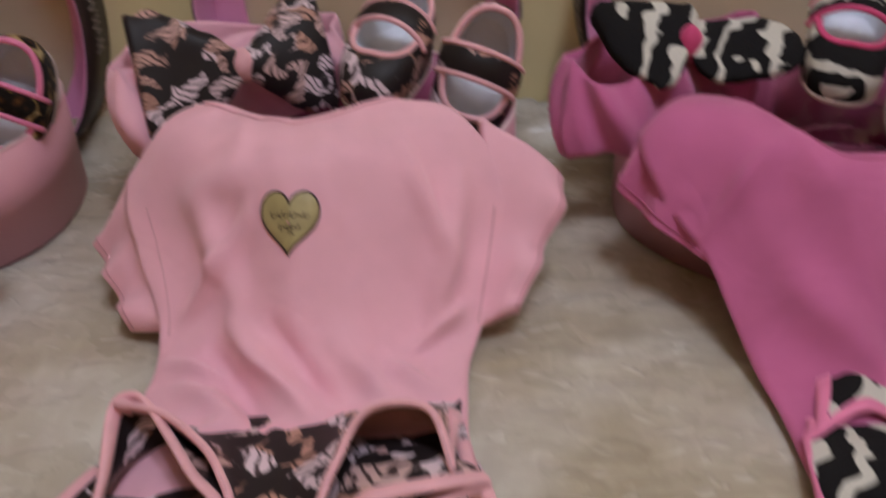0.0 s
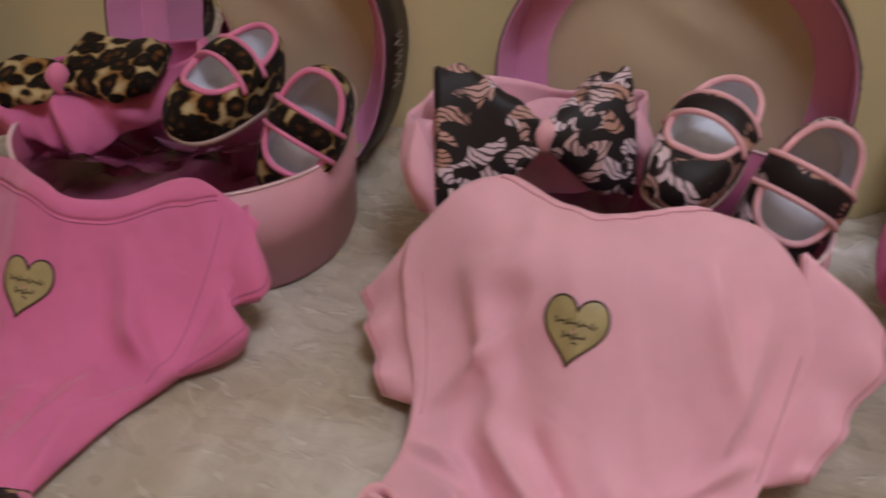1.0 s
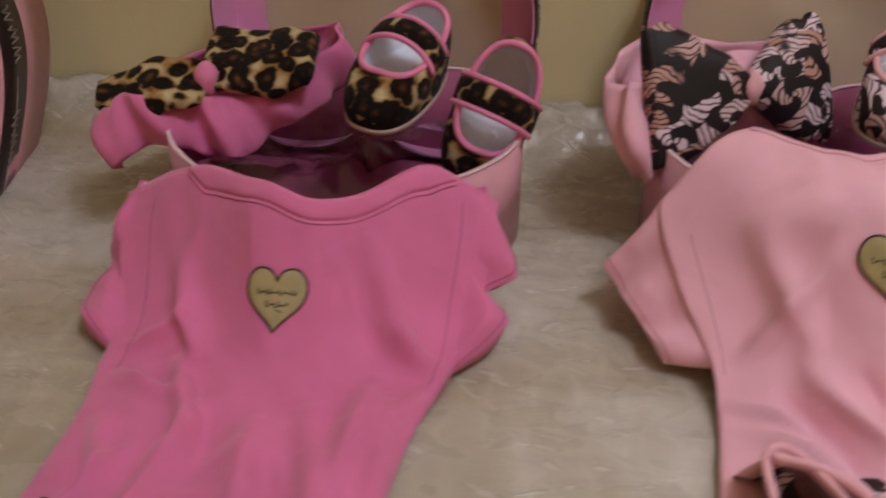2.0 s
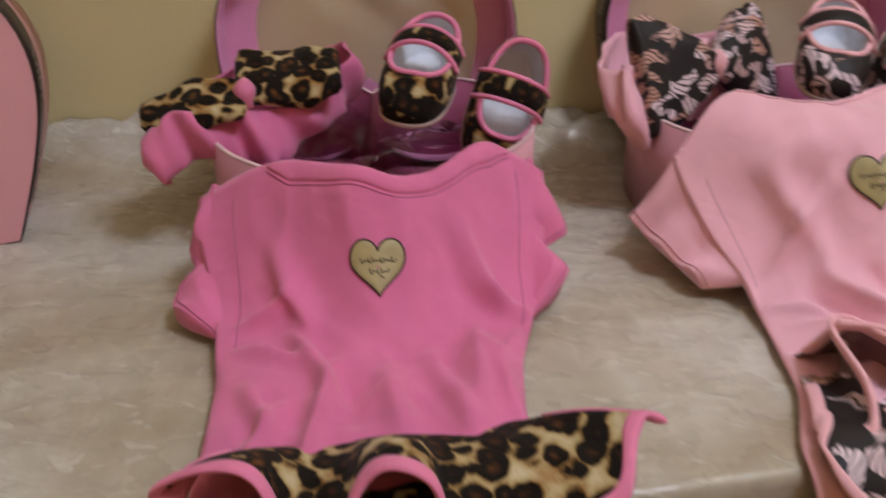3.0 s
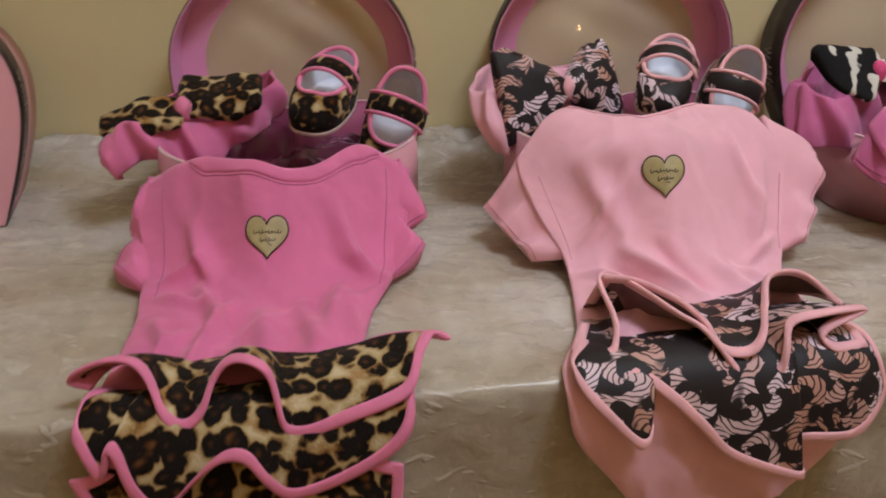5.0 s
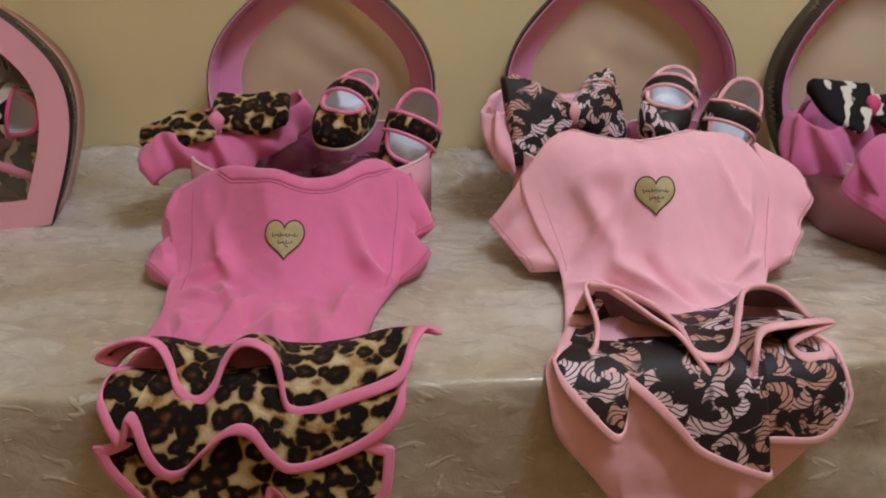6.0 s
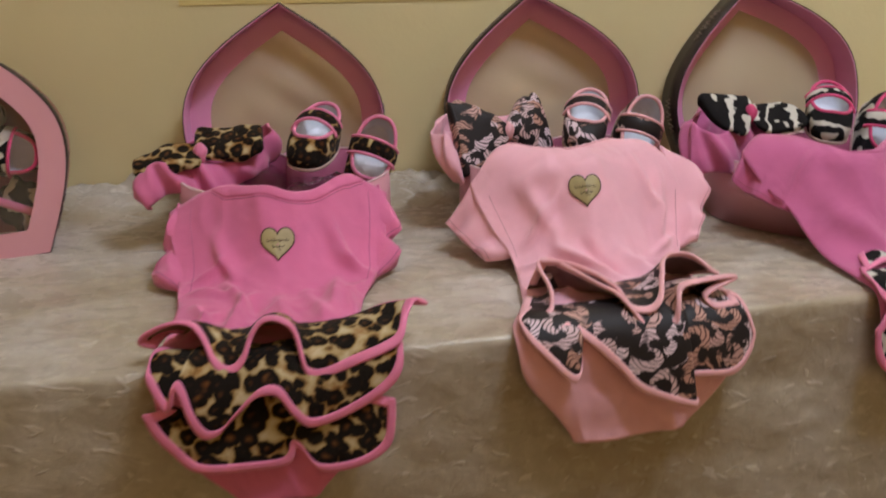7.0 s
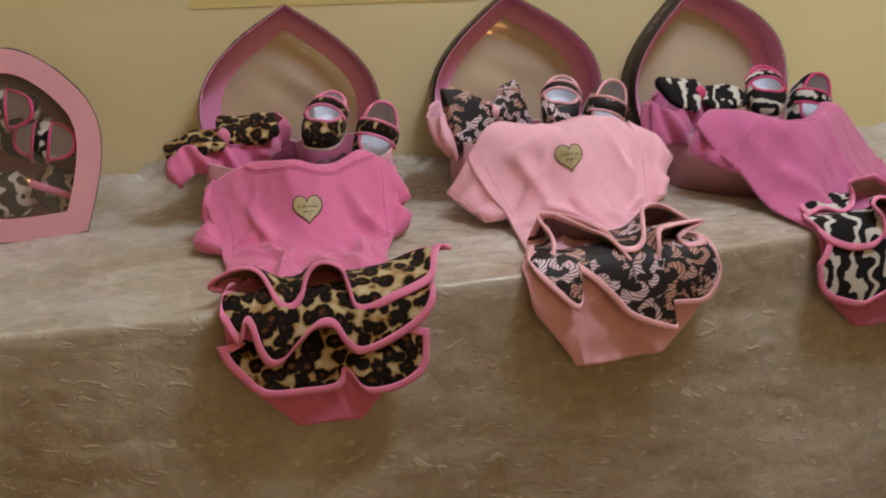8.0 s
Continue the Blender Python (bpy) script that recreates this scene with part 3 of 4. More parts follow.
# ---- clothes ----
class Suit:
    """A bodysuit laid out on the drape: rows of s, left x, right x; the neckline's dip between two shares of the width."""

    def __init__(self, name, label, material, seam, rows, top, lines, seed, lift_top=0.0):
        self.rows, self.top, self.lines, self.seed, self.up = np.array(rows), top, lines, seed, lift_top
        mid = self.rows[len(rows) // 2]
        at = bare(np.array([(mid[1] + mid[2]) / 2]), np.array([mid[0]]))[0]
        self.ob = thing(name, label, "baby bodysuit", at, "baby bodysuits")
        self.material, self.seam = material, seam

    def spread(self, U, V):
        r = self.rows
        order = np.argsort(r[:, 0])
        low, high = r[:, 0].min(), r[:, 0].max()
        S0 = low + V * (high - low)
        t = (S0 - low) / (high - low)
        key = (r[order, 0] - low) / (high - low)
        fine = np.linspace(0, 1, 121)
        smooth = [np.convolve(np.pad(np.interp(fine, key, r[order, c]), 4, "edge"), np.ones(9) / 9, "valid") for c in (1, 2)]
        xl, xr = np.interp(t, fine, smooth[0]), np.interp(t, fine, smooth[1])
        X = xl + U * (xr - xl)
        cap = np.interp(U, np.linspace(0, 1, 121), np.convolve(np.pad(np.interp(np.linspace(0, 1, 121), [p[0] for p in self.top], [p[1] for p in self.top]), 9, "edge"), np.hanning(21)[1:-1] / 10, "valid"))
        S = S0 + (cap - high) * np.clip((V - 0.45) / 0.55, 0, 1) ** 1.5
        return X, S

    def height(self, X, S, U, V):
        side = np.clip(1 - np.abs(2 * U - 1) ** 5, 0, 1) ** 0.5
        side = np.maximum(side, 0.75 * np.clip((V - 0.66) / 0.08, 0, 1))
        round_off = side * np.clip((1 - V) / 0.05 + 0.25, 0, 1) ** 0.5
        n = 0.003 + round_off * (0.0062 + 0.0036 * rumple(X, 0.8 * S, 17.0, self.seed, 3) - 0.0034 * np.abs(rumple(X + 0.3 * S, 0.55 * S, 30.0, self.seed + 5.0, 2)) + 0.0005 * rumple(X + 0.4 * S, S, 62.0, self.seed + 3.0, 2) + 1.5 * folds(X, S, self.lines)) + self.up * np.clip((V - 0.62) / 0.3, 0, 1) ** 2 + 0.014 * np.clip((V - 0.68) / 0.27, 0, 1) ** 2 * np.abs(2 * U - 1) ** 2.5
        return np.maximum(n, 0.002)

    def beside(self, X, S):
        """The body's height at, or at the edge nearest to, places in the plan."""
        U, V = np.full(X.shape, 0.5), np.full(X.shape, 0.8)
        span = self.rows[:, 0].max() - self.rows[:, 0].min()
        for _ in range(30):
            x, s = self.spread(U, V)
            U, V = np.clip(U + 2.5 * (X - x), 0, 1), np.clip(V + 0.6 * (S - s) / span, 0, 0.985)
        return self.height(X, S, U, V)

    def at(self, U, V, off=0.0):
        U, V = np.broadcast_arrays(np.asarray(U, float), np.asarray(V, float))
        X, S = self.spread(U, V)
        return drape(X, S, self.height(X, S, U, V) + off)

    def body(self):
        U, V = np.meshgrid(np.linspace(0, 1, 90), np.linspace(0, 1, 130))
        X, S = self.spread(U, V)
        part("body", shell_bm(drape(X, S, self.height(X, S, U, V)), drape(X, S, 0.0012 + 0.6 * self.up * np.clip((V - 0.62) / 0.3, 0, 1) ** 2)), self.material, self.ob)

    def binding(self, u0, u1, wide=0.010):
        u = np.linspace(u0, u1, 60)
        taper = np.clip(np.sin(np.pi * np.linspace(0.02, 0.98, 60)) * 3, 0, 1)
        rows = [0.001 + taper * wide * k / (self.rows[:, 0].max() - self.rows[:, 0].min()) for k in np.linspace(0, 1, 6)]
        off = 0.0012 * taper.mean() * np.array([0.2, 0.9, 1, 1, 0.9, 0.0])
        top = [self.at(u, 1 - r, o) for r, o in zip(rows, off)]
        low = [self.at(u, 1 - r, -0.001) for r in rows]
        band = part("neck_binding", shell_bm(top, low), self.material, self.ob, "folded neckline binding")
        line = self.at(u, 1 - rows[-1] - 0.004, 0.0003)
        part("stitching", tube_bm(line, 0.0005, 5), self.seam, band, "darker stitched seam")

    def seam_line(self, pts):
        p = smooth_line(pts, 30)
        part("seam", tube_bm(self.at(p[:, 0], p[:, 1], 0.0), 0.0004, 5), self.seam, self.ob, "sewn armhole seam")

    def sleeve(self, arm, cuff, puff, seed, up=0.0, edge=8, puffs=0.0, stand=0.0):
        """arm, cuff: lines of x, s, from the shoulder down."""
        a, c = smooth_line(arm, 34), smooth_line(cuff, 34)
        k = np.linspace(0, 1, 26)[:, None]
        X, S = a[:, 0] + (c[:, 0] - a[:, 0]) * k, a[:, 1] + (c[:, 1] - a[:, 1]) * k
        v = np.linspace(0, 1, 34)[None, :]
        rim = np.clip(1 - np.abs(2 * v - 1) ** edge, 0, 1) ** 0.5
        gather = 0.004 * np.sin(v * 15 + seed) * k
        n = 0.003 + rim * (0.0045 + 0.6 * puff * np.sin(np.pi * (0.15 + 0.6 * k)) + gather + puffs * (np.abs(np.sin(np.pi * (2 * v ** 0.9))) - 0.5) * np.sin(np.pi * np.clip(k * 0.8 + 0.1, 0, 1)) + 0.002 * rumple(X, S, 40.0, seed)) + (up + 0.012) * np.clip(1 - 1.4 * v, 0, 1) * (1 - 0.6 * k) + 0 * X
        n = n + stand * np.sin(k * math.pi / 2) * (1 - 0.4 * v)
        fit = np.clip(k / 0.5, 0, 1) + 0 * X
        fit = fit * fit * (3 - 2 * fit)
        n = (self.beside(X, S) - 0.0006) * (1 - fit) + n * fit
        part("sleeve", shell_bm(drape(X, S, np.maximum(n, 0.002)), drape(X, S, 0.001 + 0.7 * up * (1 - v) + 0 * X if not stand else np.maximum(n - 0.006, 0.0005))), self.material, self.ob)
        hem = drape(X[-4], S[-4], n[-4] + 0.0004)
        part("cuff_stitching", tube_bm(hem, 0.0005, 5), self.seam, self.ob)

    def ruffle(self, cloth, trim, backing, attach, hem, label, puff=0.004, edge=0.0043):
        """attach: x0, x1, s, n. hem: x, s, n control points."""
        nu, nv = 190, 18
        h = smooth_line(hem, nu)
        h = np.column_stack([np.convolve(np.pad(h[:, c], 3, "edge"), np.hanning(9)[1:-1] / 4, "valid") for c in range(3)])
        t = np.linspace(0, 1, nu)
        ax = attach[0] + (attach[1] - attach[0]) * t
        v = np.linspace(0, 1, nv)[:, None]
        X = ax + (h[:, 0] - ax) * v ** 1.15
        S = attach[2] + (h[:, 1] - attach[2]) * v
        gather = 0.0012 * np.sin(t * 70 + 3 * np.sin(t * 17)) * v * (1 - v) ** 2
        n = attach[3] + (h[:, 2] - attach[3]) * v ** 1.4 + puff * np.sin(np.pi * v) + gather
        n = np.maximum(n, 0.004)
        face = part("ruffle", shell_bm(drape(X, S, n), drape(X, S, n - 0.0016)), cloth, self.ob, label)
        part("backing", grid_bm(drape(X, S, n - 0.0024)), backing, face, "plain woven reverse side")
        P = drape(X, S, n - 0.0008)
        N = np.cross(np.gradient(P, axis=1), np.gradient(P, axis=0))
        N /= np.linalg.norm(N, axis=-1)[..., None] + 1e-9

        def ribbon(p, q, wide):
            """A folded strip over the border of the sheet: rows of places run inwards from the border."""
            d = np.linalg.norm(np.diff(p, axis=0), axis=-1)
            run = np.vstack([np.zeros((1, p.shape[1])), np.cumsum(d, 0)])
            top, low = [], []
            for f, thick in zip((-0.12, 0.05, 0.35, 0.7, 0.95, 1.0), (0.0004, 0.0017, 0.0021, 0.0021, 0.0017, 0.0009)):
                at, nor = np.empty(p.shape[1:]), np.empty(p.shape[1:])
                for c in range(p.shape[1]):
                    for k in range(3):
                        at[c, k] = np.interp(max(f, 0) * wide, run[:, c], p[:, c, k])
                        nor[c, k] = np.interp(max(f, 0) * wide, run[:, c], q[:, c, k])
                    if f < 0:
                        out = p[0, c] - p[1, c]
                        at[c] += out / (np.linalg.norm(out) + 1e-9) * -f * wide
                top.append(at + nor * thick)
                low.append(at - nor * thick)
            return shell_bm(top, low)
        wide = 1.9 * edge
        strips = bmesh.new()
        for p, q in ((P[::-1], N[::-1]), (P[4:].transpose(1, 0, 2)[:60], N[4:].transpose(1, 0, 2)[:60]), (P[4:].transpose(1, 0, 2)[:-61:-1], N[4:].transpose(1, 0, 2)[:-61:-1])):
            one = ribbon(p, q, wide)
            rows = {v: strips.verts.new(v.co) for v in one.verts}
            for f in one.faces:
                strips.faces.new([rows[v] for v in f.verts])
            one.free()
        part("binding", strips, trim, face, "folded pink edge binding")

    def applique(self, x, s, size, turn, tall=0.8):
        # x and s here are the plan place of its middle
        """A gold heart with a dark border and two lines of small dark marks."""
        loop = pointed_heart(size / 0.262)
        loop = (loop - [0, 0.135 * size / 0.262]) * [1, tall]
        ca, sa = math.cos(turn), math.sin(turn)

        def lay(p, off):
            X, S = x + p[:, 0] * ca - p[:, 1] * sa, s + p[:, 0] * sa + p[:, 1] * ca
            U, V = np.full(X.shape, u0), np.full(X.shape, v0)
            for _ in range(40):
                now = self.at(U, V, off) - mid
                U, V = np.clip(U + 2.5 * (X - x - now @ tu), 0.02, 0.98), np.clip(V + 1.2 * (S - s - now @ tv), 0, 0.995)
            return self.at(U, V, off)
        u0, v0 = 0.5, 0.6
        for _ in range(40):
            now = self.at(np.array([u0]), np.array([v0]))[0]
            u0, v0 = u0 + 2.5 * (x - now[0]), v0 + 1.2 * (s - now[1])
        mid = self.at(np.array([u0]), np.array([v0]))[0]
        tv = (self.at(np.array([u0]), np.array([v0 + 0.04])) - self.at(np.array([u0]), np.array([v0 - 0.04])))[0] * [0, 1, 1]
        tv /= np.linalg.norm(tv)
        tu = np.array([1.0, 0.0, 0.0])
        rings = [lay(loop * f, 0.0007 + (0.0004 if 0 < f < 1 else 0)) for f in (1.0, 0.97, 0.7, 0.4, 0.05)]
        patch = part("applique", grid_bm(rings, None, True), M_GOLD, self.ob, "gold heart-shaped applique patch")
        part("border", tube_bm(lay(loop, 0.0009), 0.00065, 6, True), M_BROWN, patch, "dark brown satin-stitched border")
        rng = random.Random(int(abs(x) * 1000))
        for cy, half, at, turns, tall_by in ((0.0048, 0.0112, 0.0, 58, 0.0019), (-0.0022, 0.0062, 0.0005, 34, 0.0020), (-0.0062, 0.0022, 0.002, 3.0, 0.0009)):
            k = np.linspace(0, 1, 70)
            px = at + (2 * k - 1) * half + 0.0006 * np.cos(k * turns)
            py = cy + tall_by * np.sin(k * turns + rng.random()) * (0.55 + 0.45 * np.sin(k * turns * 0.37 + 1))
            part("stitched_mark", tube_bm(lay(np.column_stack([px, py]), 0.0012), 0.00036, 5), M_BROWN, patch, "illegible dark stitched mark")


def hot_pink_suit():
    rows = [(-0.136, -0.432, -0.368), (-0.115, -0.455, -0.345), (-0.085, -0.482, -0.322), (-0.04, -0.497, -0.308), (0.0, -0.499, -0.312), (0.055, -0.498, -0.324), (0.112, -0.499, -0.318), (0.16, -0.506, -0.303), (0.2, -0.508, -0.3), (0.25, -0.513, -0.300)]
    top = [(0.0, 0.262), (0.12, 0.254), (0.26, 0.240), (0.40, 0.219), (0.54, 0.202), (0.68, 0.216), (0.83, 0.244), (0.92, 0.246), (1.0, 0.248)]
    lines = [(-0.455, 0.15, -0.425, 0.075, 0.007, 0.008), (-0.44, 0.13, -0.415, 0.06, -0.003, 0.009), (-0.368, 0.13, -0.362, 0.06, -0.003, 0.009), (-0.345, 0.14, -0.348, 0.05, 0.008, 0.011), (-0.40, 0.10, -0.39, 0.04, 0.007, 0.012), (-0.49, 0.165, -0.455, 0.178, 0.006, 0.006), (-0.36, 0.2, -0.33, 0.16, 0.006, 0.009), (-0.46, 0.08, -0.475, 0.03, 0.006, 0.007), (-0.49, 0.14, -0.45, 0.12, 0.006, 0.006), (-0.31, 0.14, -0.33, 0.11, 0.006, 0.006), (-0.43, 0.115, -0.442, 0.03, 0.008, 0.009), (-0.372, 0.115, -0.352, 0.03, 0.008, 0.010), (-0.35, 0.175, -0.312, 0.15, 0.007, 0.008), (-0.465, 0.205, -0.445, 0.155, 0.007, 0.008), (-0.335, 0.12, -0.325, 0.05, 0.006, 0.008), (-0.48, 0.10, -0.46, 0.05, 0.006, 0.007)]
    suit = Suit("baby_bodysuit", "hot-pink cotton baby bodysuit with leopard plush ruffles over table edge", M_HOT, M_SEAM, rows, top, lines, 1.3)
    suit.body()
    suit.binding(0.2, 0.9)
    suit.seam_line([(0.1, 0.98), (0.09, 0.86), (0.06, 0.72)])
    suit.seam_line([(0.92, 0.98), (0.93, 0.86), (0.97, 0.72)])
    suit.sleeve([(-0.504, 0.262), (-0.500, 0.225), (-0.497, 0.17)], [(-0.512, 0.262), (-0.515, 0.247), (-0.524, 0.236), (-0.519, 0.224), (-0.531, 0.213), (-0.538, 0.201), (-0.529, 0.184), (-0.506, 0.166)], 0.014, 0.4, 0.0, 4, 0.010)
    suit.sleeve([(-0.307, 0.25), (-0.312, 0.22), (-0.308, 0.158)], [(-0.300, 0.242), (-0.285, 0.232), (-0.284, 0.220), (-0.296, 0.208), (-0.281, 0.198), (-0.284, 0.180), (-0.306, 0.156)], 0.014, 2.4, 0.0, 4, 0.010)
    leopard = "leopard-print plush ruffle with pink bound hem"
    suit.ruffle(M_LEOPARD, M_TRIM_HOT, M_BACK_TAN, (-0.482, -0.33, -0.035, 0.006), [(-0.506, -0.038, 0.012), (-0.499, -0.055, 0.014), (-0.487, -0.071, 0.016), (-0.466, -0.092, 0.018), (-0.425, -0.097, 0.016), (-0.391, -0.096, 0.014), (-0.384, -0.082, 0.012), (-0.376, -0.086, 0.014), (-0.363, -0.105, 0.018), (-0.329, -0.104, 0.018), (-0.304, -0.09, 0.016), (-0.298, -0.067, 0.014), (-0.297, -0.047, 0.012)], leopard)
    suit.ruffle(M_LEOPARD, M_TRIM_HOT, M_BACK_TAN, (-0.49, -0.318, 0.015, 0.007), [(-0.496, -0.002, 0.016), (-0.501, -0.014, 0.018), (-0.496, -0.022, 0.02), (-0.486, -0.036, 0.02), (-0.48, -0.022, 0.026), (-0.474, -0.026, 0.026), (-0.468, -0.046, 0.022), (-0.459, -0.061, 0.018), (-0.446, -0.059, 0.018), (-0.433, -0.046, 0.02), (-0.414, -0.031, 0.024), (-0.396, -0.031, 0.026), (-0.384, -0.048, 0.022), (-0.37, -0.061, 0.018), (-0.342, -0.056, 0.016), (-0.308, -0.04, 0.016), (-0.291, -0.024, 0.018), (-0.288, -0.008, 0.016)], leopard)
    suit.ruffle(M_LEOPARD, M_TRIM_HOT, M_BACK_TAN, (-0.484, -0.322, 0.052, 0.006), [(-0.497, 0.008, 0.014), (-0.511, 0.007, 0.020), (-0.503, 0.005, 0.030), (-0.48, 0.002, 0.039), (-0.463, -0.001, 0.037), (-0.454, -0.005, 0.026), (-0.447, -0.012, 0.017), (-0.435, -0.017, 0.012), (-0.423, -0.012, 0.017), (-0.416, -0.005, 0.028), (-0.406, -0.003, 0.039), (-0.393, -0.004, 0.042), (-0.381, -0.006, 0.036), (-0.376, -0.01, 0.024), (-0.37, -0.022, 0.015), (-0.355, -0.024, 0.013), (-0.33, -0.018, 0.016), (-0.306, -0.014, 0.02), (-0.289, -0.01, 0.024), (-0.281, -0.001, 0.032), (-0.272, 0.005, 0.039), (-0.262, 0.004, 0.034)], leopard, 0.008)
    suit.applique(-0.4035, 0.413, 0.034, 0.03, 1.03)


def pale_pink_suit():
    rows = [(-0.120, -0.126, -0.020), (-0.09, -0.146, 0.012), (-0.05, -0.178, 0.040), (0.0, -0.186, 0.038), (0.05, -0.164, 0.024), (0.118, -0.157, 0.023), (0.158, -0.156, 0.031), (0.2, -0.17, 0.034), (0.245, -0.18, 0.032)]
    top = [(0.0, 0.244), (0.12, 0.254), (0.22, 0.264), (0.34, 0.242), (0.46, 0.230), (0.58, 0.239), (0.69, 0.252), (0.8, 0.240), (0.9, 0.227), (1.0, 0.214)]
    lines = [(-0.108, 0.140, -0.060, 0.072, 0.009, 0.0075), (-0.122, 0.13, -0.085, 0.075, -0.009, 0.008), (-0.085, 0.13, -0.05, 0.085, -0.006, 0.006), (-0.05, 0.12, -0.01, 0.07, 0.007, 0.01), (0.01, 0.2, 0.0, 0.14, 0.008, 0.009), (-0.14, 0.16, -0.10, 0.175, 0.007, 0.007), (-0.15, 0.13, -0.11, 0.11, 0.006, 0.006), (0.02, 0.15, -0.01, 0.12, 0.007, 0.006), (-0.14, 0.21, -0.1, 0.19, 0.004, 0.008), (-0.1, 0.08, -0.12, 0.05, 0.005, 0.008), (-0.13, 0.20, -0.105, 0.15, 0.006, 0.008), (-0.02, 0.20, 0.005, 0.165, 0.006, 0.008), (-0.025, 0.11, 0.005, 0.085, 0.007, 0.008), (-0.135, 0.105, -0.105, 0.08, 0.007, 0.008)]
    suit = Suit("baby_bodysuit", "pale-pink cotton baby bodysuit with black damask ruffles over table edge", M_PALE, M_SEAM_PALE, rows, top, lines, 4.3, 0.003)
    suit.body()
    suit.binding(0.17, 0.75)
    suit.seam_line([(0.05, 0.93), (0.05, 0.84), (0.03, 0.74)])
    suit.seam_line([(0.97, 0.93), (0.97, 0.84), (0.98, 0.74)])
    suit.sleeve([(-0.174, 0.246), (-0.166, 0.21), (-0.15, 0.157)], [(-0.214, 0.243), (-0.206, 0.220), (-0.195, 0.196), (-0.184, 0.170)], 0.007, 0.9, 0.002)
    suit.sleeve([(0.022, 0.230), (0.024, 0.190), (0.026, 0.140)], [(0.056, 0.224), (0.055, 0.198), (0.052, 0.170), (0.050, 0.142)], 0.005, 3.9, 0.002, stand=0.028)
    damask = "black and pink damask satin ruffle with pale bound hem"
    suit.ruffle(M_DAMASK, M_TRIM_PALE, M_BACK_MAUVE, (-0.165, 0.03, 0.03, 0.008), [(-0.179, -0.002, 0.012), (-0.178, -0.013, 0.016), (-0.16, -0.029, 0.02), (-0.138, -0.047, 0.026), (-0.131, -0.038, 0.02), (-0.142, -0.025, 0.018), (-0.149, -0.016, 0.018), (-0.138, -0.012, 0.018), (-0.113, -0.025, 0.018), (-0.091, -0.044, 0.018), (-0.068, -0.067, 0.02), (-0.016, -0.087, 0.026), (-0.029, -0.07, 0.016), (-0.019, -0.061, 0.016), (0.022, -0.062, 0.018), (0.041, -0.046, 0.014), (0.047, -0.028, 0.012)], damask, 0.004, 0.0038)
    suit.ruffle(M_DAMASK, M_TRIM_PALE, M_BACK_MAUVE, (-0.16, 0.022, 0.06, 0.006), [(-0.178, 0.008, 0.012), (-0.150, -0.003, 0.016), (-0.144, 0.016, 0.03), (-0.150, 0.056, 0.042), (-0.138, 0.061, 0.045), (-0.117, 0.034, 0.04), (-0.099, 0.009, 0.034), (-0.084, -0.002, 0.028), (-0.07, -0.011, 0.018), (-0.059, -0.019, 0.013), (-0.044, -0.022, 0.013), (-0.033, -0.016, 0.016), (-0.03, -0.01, 0.024), (-0.024, -0.004, 0.031), (-0.008, -0.003, 0.035), (0.035, -0.002, 0.035), (0.009, -0.004, 0.026), (0.001, -0.006, 0.02), (0.011, -0.010, 0.015), (0.036, -0.009, 0.014)], damask, 0.004, 0.0038)
    suit.ruffle(M_DAMASK, M_TRIM_PALE, M_BACK_MAUVE, (-0.155, 0.02, 0.080, 0.006), [(-0.147, 0.055, 0.046), (-0.121, 0.046, 0.044), (-0.096, 0.024, 0.038), (-0.083, 0.003, 0.032), (-0.075, -0.007, 0.022), (-0.057, -0.009, 0.019), (-0.045, -0.006, 0.026), (-0.036, 0.005, 0.036), (-0.026, 0.031, 0.045), (-0.008, 0.036, 0.047), (0.008, 0.031, 0.042), (0.018, 0.0, 0.036)], damask, 0.004, 0.0038)
    suit.applique(-0.0765, 0.441, 0.034, -0.02, 1.03)


